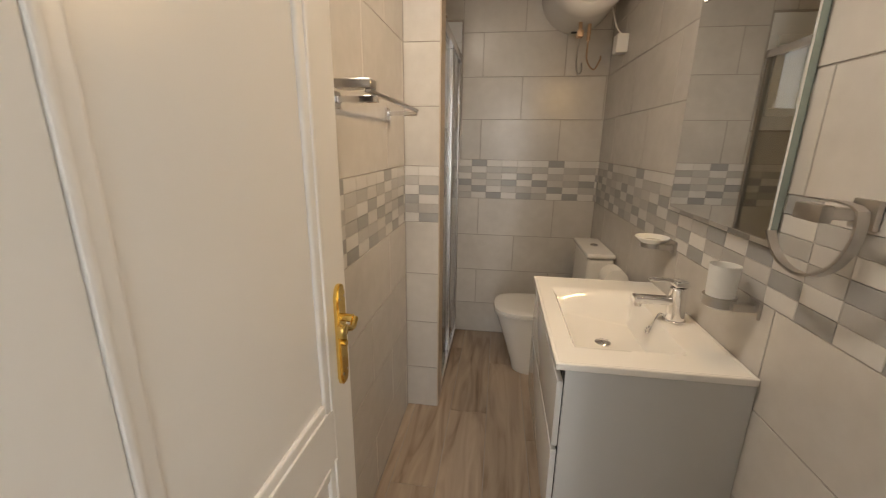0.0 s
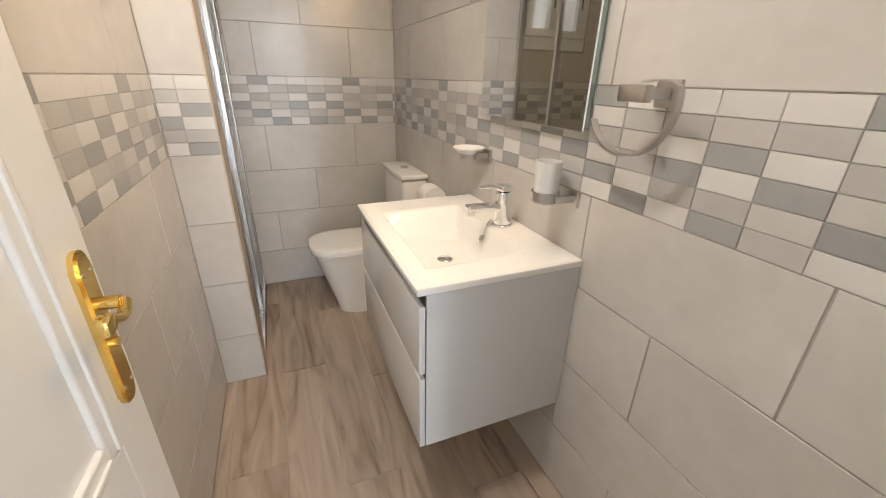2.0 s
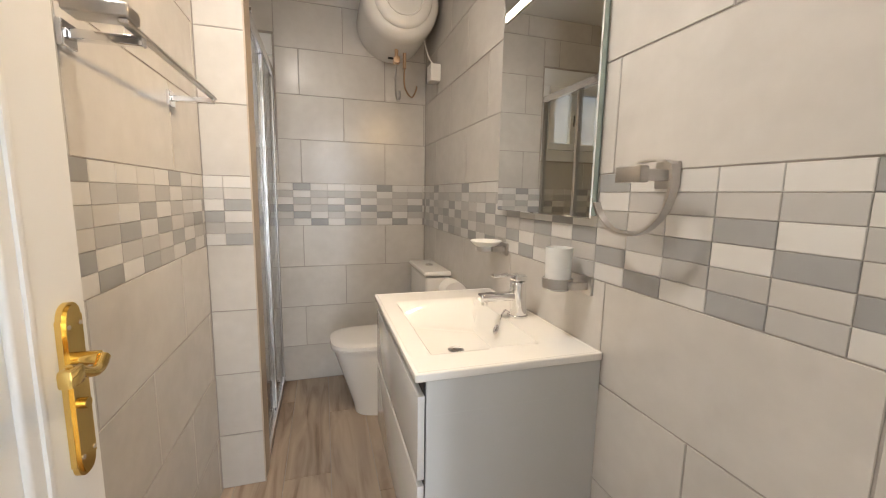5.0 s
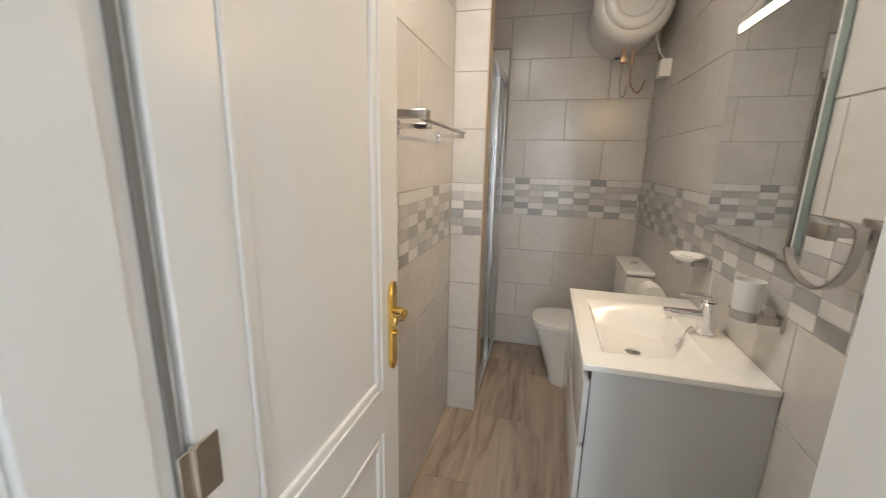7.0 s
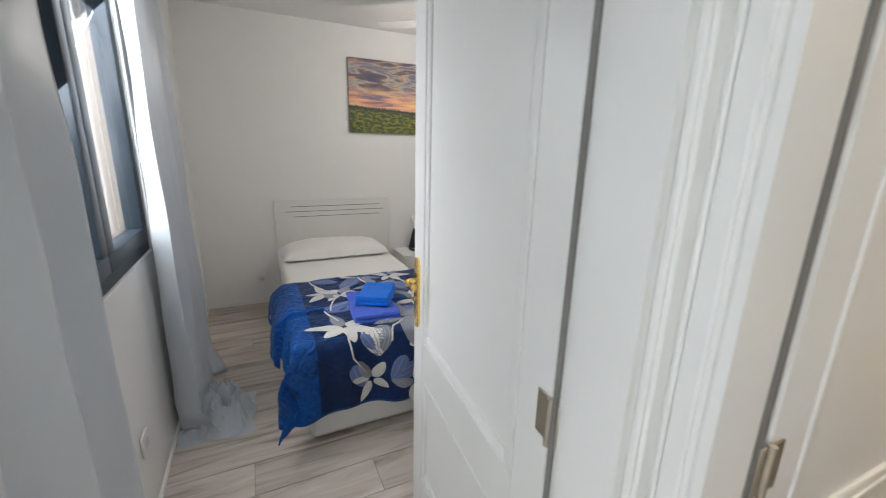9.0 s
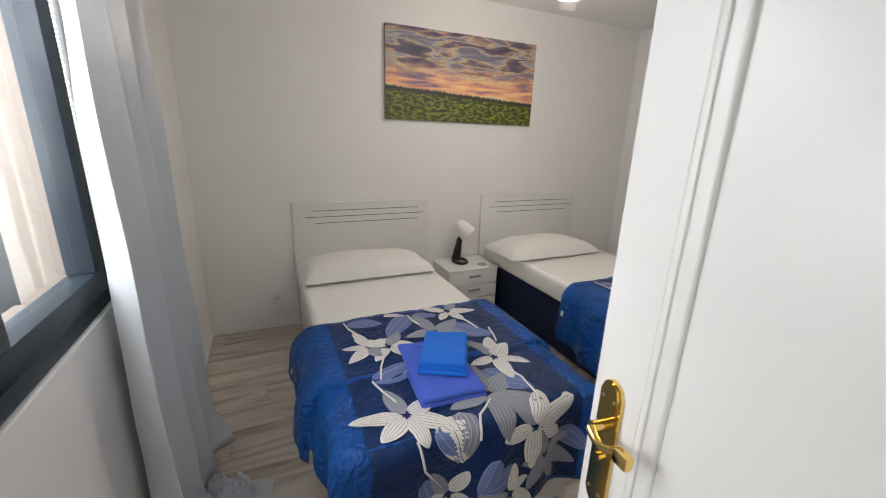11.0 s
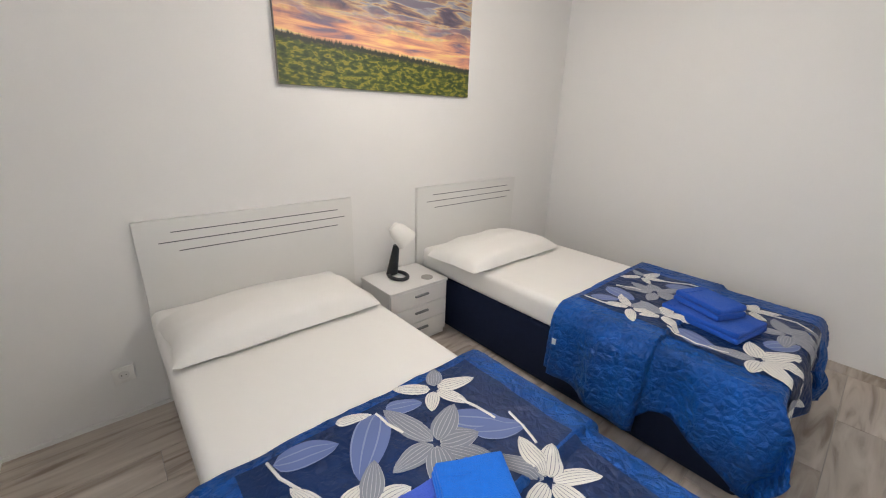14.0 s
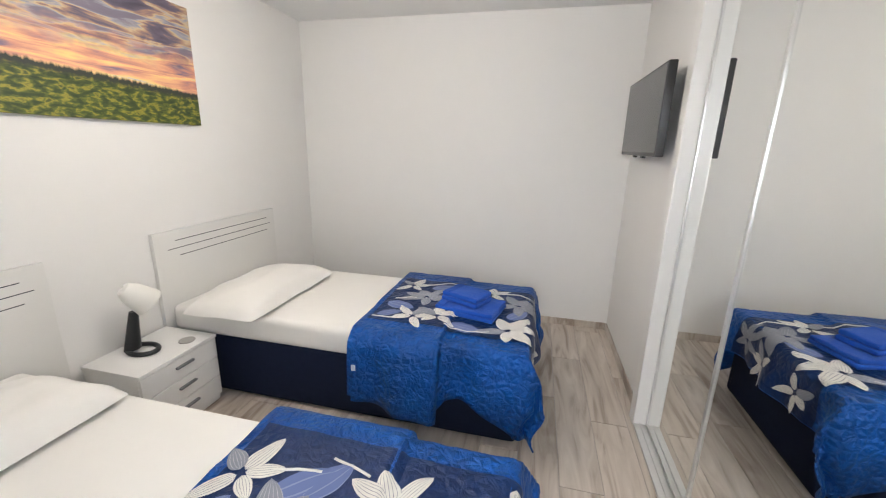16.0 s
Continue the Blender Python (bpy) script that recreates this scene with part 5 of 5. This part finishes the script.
def bedroom_window():
    ob = thing("window_bedroom", "dark anthracite framed window, bright daylight outside", "window", (-1.77, WY, WZ0))
    ob["kind"] = "structure"
    y0, y1 = WY - 0.075, WY - 0.012
    bm = bmesh.new()
    for a in ((WX0, WX1, WZ0, WZ0 + 0.06), (WX0, WX1, WZ1 - 0.06, WZ1), (WX0, WX0 + 0.06, WZ0 + 0.06, WZ1 - 0.06), (WX1 - 0.06, WX1, WZ0 + 0.06, WZ1 - 0.06)):
        add_box(bm, a[0], a[1], y0, y1, a[2], a[3], 0.004, 1)
    part("window_frame", bm, M_winframe, ob)
    xm = (WX0 + WX1) / 2
    for x0, x1 in ((WX0 + 0.061, xm - 0.001), (xm + 0.001, WX1 - 0.061)):
        bm = bmesh.new()
        z0, z1, w = WZ0 + 0.061, WZ1 - 0.061, 0.065
        for a in ((x0, x1, z0, z0 + w), (x0, x1, z1 - w, z1), (x0, x0 + w, z0 + w, z1 - w), (x1 - w, x1, z0 + w, z1 - w)):
            add_box(bm, a[0], a[1], y0 + 0.008, y1 + 0.014, a[2], a[3], 0.005, 2)
        s = part("sash", bm, M_winframe, ob)
        p = part("pane", box(x0 + w - 0.004, x1 - w + 0.004, WY - 0.045, WY - 0.040, z0 + w - 0.004, z1 - w + 0.004), M_glass, s, "clear pane", smooth=False)
        p.visible_shadow = False
    bm = bmesh.new()
    add_box(bm, WX0, WX0 + 0.02, WY - 0.219, y0 - 0.001, WZ0, WZ1)
    add_box(bm, WX1 - 0.02, WX1, WY - 0.219, y0 - 0.001, WZ0, WZ1)
    add_box(bm, WX0 + 0.02, WX1 - 0.02, WY - 0.235, y0 - 0.001, WZ0, WZ0 + 0.02)
    part("outer_reveal", bm, M_stonereveal, ob, "rough brown outer reveal")
    ch = thing("blind_chain", "white bead chain of a roller blind", "blind chain", (WX0 + 0.1, WY + 0.03, 1.0))
    for dx, zb in ((0.0, 0.80), (0.10, 0.86)):
        bm = bmesh.new()
        z = 2.3
        while z > zb:
            add_tube(bm, [(WX0 + 0.02 + dx, WY + 0.028, z), (WX0 + 0.02 + dx, WY + 0.028, z - 0.007)], 0.0042, 6)
            z -= 0.011
        part("strand", bm, M_chain, ch)
    pts = [(WX0 + 0.02 + 0.05 * (1 - math.cos(f * 3.14)), WY + 0.028, 0.86 - 0.06 + 0.06 * math.cos(f * 6.28)) for f in [i / 12 for i in range(13)]]
    part("loop", tube(pts, 0.003, 6), M_chain, ch)
    part("weight", box(WX0 + 0.045, WX0 + 0.062, WY + 0.018, WY + 0.036, 0.71, 0.755, 0.004, 2), M_chain, ch)


bedroom_window()


def curtain(name, label, x0, x1, seed, puddle, waves, yc=-0.765, amp=0.05):
    """A hanging satin curtain, its folds running down to the floor."""
    def fn(u, v):
        z = (ZC - 0.12) * (1 - v)
        s = u
        gather = 0.92 + 0.14 * v
        ph = s * waves * 2 * math.pi + seed + 0.8 * noise.noise(Vector((s * 3, v * 1.5, seed)))
        a = amp * (0.45 + 0.75 * v)
        x = (x0 + x1) / 2 + (s - 0.5) * (x1 - x0) * gather + 0.012 * math.sin(ph * 2)
        y = yc + a * math.sin(ph) + 0.010 * noise.noise(Vector((s * 9, v * 7, seed)))
        if v > 0.93:
            f = (v - 0.93) / 0.07
            y += puddle * f * (0.5 + 0.5 * math.sin(ph * 0.7))
            x += puddle * 0.45 * f * math.sin(ph * 0.5 + 1)
            z = (ZC - 0.12) * 0.07 * (1 - f) + 0.02 + 0.035 * abs(noise.noise(Vector((s * 12, f * 4, seed))))
        return Vector((x, max(y, WY + 0.022), z))
    ob = thing(name, label, "curtain", ((x0 + x1) / 2, yc, 0))
    q = part("cloth", grid(110, 90, fn), M_curtain, ob, "silver-grey satin cloth")
    so = q.modifiers.new("thick", "SOLIDIFY")
    so.thickness = 0.004
    return ob


curtain("curtain", "silver-grey satin curtain reaching the floor and bunching there", -2.80, -2.10, 0.6, 0.07, 3.2, -0.792, 0.052)
curtain("curtain", "silver-grey satin curtain hanging beside the window", -1.24, -0.60, 2.4, 0.05, 2.2, -0.775, 0.035)
ob = thing("curtain_rod", "slim steel curtain rod above the window", "curtain rod", (-1.7, WY + 0.11, ZC - 0.1))
part("rod", tube([(-2.95, WY + 0.11, ZC - 0.10), (-0.58, WY + 0.11, ZC - 0.10)], 0.010, 12), M_steel, ob)
for xx in (-2.9, -1.7, -0.65):
    part("bracket", box(xx - 0.01, xx + 0.01, WY + 0.0005, WY + 0.11, ZC - 0.105, ZC - 0.095, 0.002, 1), M_steel, ob)


def crumpled(name, label, cx, cy, rx, ry, seed):
    def fn(u, v):
        a, c = u * 2 - 1, v * 2 - 1
        r = min(1.0, math.hypot(a, c))
        w = noise.noise(Vector((a * 2.2 + seed, c * 2.2, 0)))
        edge = 1 + 0.35 * noise.noise(Vector((math.atan2(c, a) * 1.3, seed, 0)))
        h = (0.03 * (1 - r * r) + 0.12 * (1 - r ** 4) * (1 - min(1.0, 2.6 * abs(noise.noise(Vector((a * 2.0 + 0.9 * w, c * 2.0, seed)))))) + 0.05 * (1 - r ** 4) * (1 - min(1.0, 3 * abs(noise.noise(Vector((a * 4.5, c * 4.5, seed + 5)))))) + 0.045 * abs(w) * (1 - r ** 3))
        return Vector((cx + a * rx * edge, cy + c * ry * edge, 0.006 + h))
    return part("hem", grid(60, 60, fn), M_curtain, bpy.data.objects["curtain"], label)


crumpled("hem", "bunched curtain hem on the floor", -2.28, -0.67, 0.18, 0.17, 3.0)


def ceiling_fan():
    x, y = -2.80, 1.13
    ob = thing("ceiling_fan", "white ceiling fan at rest with an added opal fill lamp", "ceiling fan", (x, y, ZC))
    part("canopy", lathe([(0.035, -0.06), (0.065, -0.04), (0.07, -0.0005)], 32, (x, y, ZC)), M_white, ob)
    part("rod", tube([(x, y, ZC - 0.05), (x, y, ZC - 0.13)], 0.012, 12), M_white, ob)
    part("motor", lathe([(0.06, -0.245), (0.10, -0.235), (0.11, -0.18), (0.09, -0.135), (0.03, -0.125)], 40, (x, y, ZC)), M_white, ob)
    # the fan's lamp is an addition that goes with the bedroom fill
    part("lamp_glass", lathe([(0.001, -0.312), (0.08, -0.308), (0.13, -0.285), (0.14, -0.255), (0.06, -0.246)], 40, (x, y, ZC)), M_ceilglow, ob, "glowing opal glass of the added fan lamp")
    for k in range(4):
        a = math.atan2(0.549 - y, -3.263 - x) + k * math.pi / 2
        bm = box(0.10, 0.74, -0.055, 0.055, -0.003, 0.003, 0.002, 1)
        bmesh.ops.rotate(bm, verts=bm.verts, matrix=Matrix.Rotation(a, 3, "Z") @ Matrix.Rotation(radians(8), 3, "X"), cent=(0, 0, 0))
        bmesh.ops.translate(bm, verts=bm.verts, vec=(x, y, ZC - 0.17))
        part("blade", bm, M_white, ob, "white fan blade")


# glow of the two added ceiling lamps
M_ceilglow = mat("opal_glow", (0.9, 0.9, 0.88), 0.4, emit=(1.0, 0.94, 0.85, 4.0))
ceiling_fan()
for o in bpy.data.objects:
    if o.parent is None:
        for key, g in (("single_bed", "single beds side by side"), ("bedspread", "bedspreads on the beds"), ("pillow", "pillows on the beds"), ("curtain.", "curtains at the window"),
                       ("bath_towel", "folded towels on the beds"), ("hand_towel", "folded towels on the beds"), ("wall_socket", "wall sockets")):
            if o.name.startswith(key) or (key == "curtain." and o.name == "curtain"):
                o["group"] = g


# made-up ceiling fixture that houses the bathroom fill
def fill_downlight():
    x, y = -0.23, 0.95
    ob = thing("ceiling_downlight", "small round white ceiling lamp, an unseen added fill", "lamp", (x, y, ZC))
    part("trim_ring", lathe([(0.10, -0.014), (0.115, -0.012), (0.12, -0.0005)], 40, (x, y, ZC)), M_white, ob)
    part("diffuser", lathe([(0.001, -0.018), (0.08, -0.0175), (0.098, -0.0145)], 40, (x, y, ZC)), M_ceilglow, ob, "glowing opal diffuser of the added fill lamp")


fill_downlight()

# ---- pieces of walls and floors ----
slab_cache = {}


def slab(w, h, d, material, tag):
    """A thin tile with chamfered face: centred, lying in x-y, its face towards +z."""
    key = (round(w, 3), round(h, 3), round(d, 4), tag)
    if key in slab_cache:
        return slab_cache[key]
    c = 0.0012
    vs = []
    for z, i in ((0, 0), (d - c, 0), (d, c)):
        vs += [(sx * (w / 2 - i), sy * (h / 2 - i), z) for sx, sy in ((-1, -1), (1, -1), (1, 1), (-1, 1))]
    fs = [(8, 9, 10, 11)]
    for a in (0, 4):
        for k in range(4):
            fs.append((a + k, a + (k + 1) % 4, a + 4 + (k + 1) % 4, a + 4 + k))
    me = bpy.data.meshes.new(tag)
    me.from_pydata(vs, [], fs)
    me.materials.append(material)
    slab_cache[key] = me
    return me


def piece(name, me, m, parent):
    ob = new(name, me)
    ob.parent = parent
    ob.matrix_basis = m
    return ob


ROWZ = [0.0, 0.24, 0.5075, 0.775, 1.0425, 1.31, 1.5775, 1.845, 2.1125, 2.38, ZC]
TLEN, JT = 0.525, 0.004
# decor tile: five columns of six printed bricks, from the top down (light, beige, mid, dark)
DECOR = ("LBDLMD", "LMLDBM", "DLMBDL", "LMBMLD", "LMLDML")
SHADES = {"L": (M_mo_light, "mosaic_light"), "B": (M_mo_beige, "mosaic_beige"), "M": (M_mo_mid, "mosaic_mid"), "D": (M_mo_dark, "mosaic_dark")}


def tile_wall(parent, along, at, normal, s0, s1, joint, mosaic_phase, holes=(), flip=0):
    """Lay tiles on a wall: along 'x' or 'y' from s0 to s1 on the plane at; normal +1 or -1 along the other axis."""
    if along == "x":
        base = Matrix(((1, 0, 0, 0), (0, 0, normal, 0), (0, 1, 0, 0), (0, 0, 0, 1)))
    else:
        base = Matrix(((0, 0, normal, 0), (1, 0, 0, 0), (0, 1, 0, 0), (0, 0, 0, 1)))

    def put(sa, sb, za, zb, material, tag, gap):
        for hx0, hx1, hz0, hz1 in holes:
            if sb > hx0 and sa < hx1 and zb > hz0 and za < hz1:
                for q in ((sa, min(sb, hx0), za, zb), (max(sa, hx1), sb, za, zb), (max(sa, hx0), min(sb, hx1), za, min(zb, hz0)), (max(sa, hx0), min(sb, hx1), max(za, hz1), zb)):
                    if q[1] - q[0] > 0.01 and q[3] - q[2] > 0.01:
                        lay(*q, material, tag, gap)
                return
        lay(sa, sb, za, zb, material, tag, gap)

    def lay(sa, sb, za, zb, material, tag, gap):
        w, h = sb - sa - gap, zb - za - gap
        if w < 0.008 or h < 0.008:
            return
        d = G + 0.002
        sc, zc = (sa + sb) / 2, (za + zb) / 2
        off = at - normal * d
        loc = (sc, off, zc) if along == "x" else (off, sc, zc)
        piece("tile" if tag == "tile" else "mosaic_tile", slab(w, h, d, material, tag), Matrix.Translation(loc) @ base, parent)

    for r in range(len(ROWZ) - 1):
        za, zb = ROWZ[r], ROWZ[r + 1]
        if r == 4:
            cw, ch = TLEN / 5, (zb - za) / 6
            n0 = math.floor((s0 - mosaic_phase) / cw)
            n1 = math.ceil((s1 - mosaic_phase) / cw)
            for c in range(n0, n1):
                column = DECOR[(-1 - c if flip else c) % 5]
                for k in range(6):
                    sa, sb = max(s0, mosaic_phase + c * cw), min(s1, mosaic_phase + (c + 1) * cw)
                    if sb - sa < 0.012:
                        continue
                    m, tag = SHADES[column[5 - k]]
                    put(sa, sb, za + k * ch, za + (k + 1) * ch, m, tag, 0.0012)
            continue
        ph = joint + (TLEN / 2 if r % 2 else 0)
        n0 = math.floor((s0 - ph) / TLEN)
        n1 = math.ceil((s1 - ph) / TLEN)
        for c in range(n0, n1):
            sa, sb = max(s0, ph + c * TLEN), min(s1, ph + (c + 1) * TLEN)
            if sb - sa > 0.012:
                put(sa, sb, za, zb, M_tile, "tile", JT)


tile_wall(wall_right, "y", RX, -1, DY1 + 0.004, BY, 0.735, 0.729, (), 1)
tile_wall(wall_back, "x", BY, -1, SX, RX, 0.177, 0.174, ((-0.81, -0.22, 1.51, 2.19),))
tile_wall(wall_left, "y", LX, 1, DY1 + 0.022, PY, 1.347, 1.347)
tile_wall(pier, "x", PY, -1, LX, PX, LX - 0.001, LX + 0.068)

PW, PL = 0.198, 1.20


def lay_planks(parent, x0, x1, y0, y1, phase, material, tag):
    n0, n1 = math.floor((x0 - phase) / PW), math.ceil((x1 - phase) / PW)
    for c in range(n0, n1):
        xa, xb = max(x0, phase + c * PW), min(x1, phase + (c + 1) * PW)
        if xb - xa < 0.01:
            continue
        off = ((c * 3) % 7) / 7 * PL
        k0, k1 = math.floor((y0 - off) / PL), math.ceil((y1 - off) / PL)
        for k in range(k0, k1):
            ya, yb = max(y0, off + k * PL), min(y1, off + (k + 1) * PL)
            if yb - ya > 0.01:
                piece("plank", slab(xb - xa - 0.003, yb - ya - 0.003, 0.006, material, tag), Matrix.Translation(((xa + xb) / 2, (ya + yb) / 2, -0.006)), parent)


lay_planks(floor_bath, LX, RX, 0.144, BY, 0.046, M_floor_bath, "brown_plank")
lay_planks(floor_hall, BX0, 1.5, -1.6, 0.143, 0.046, M_floor, "plank")
lay_planks(floor_bed, HX, BX0, WY, RY, -1.67, M_floor, "plank")
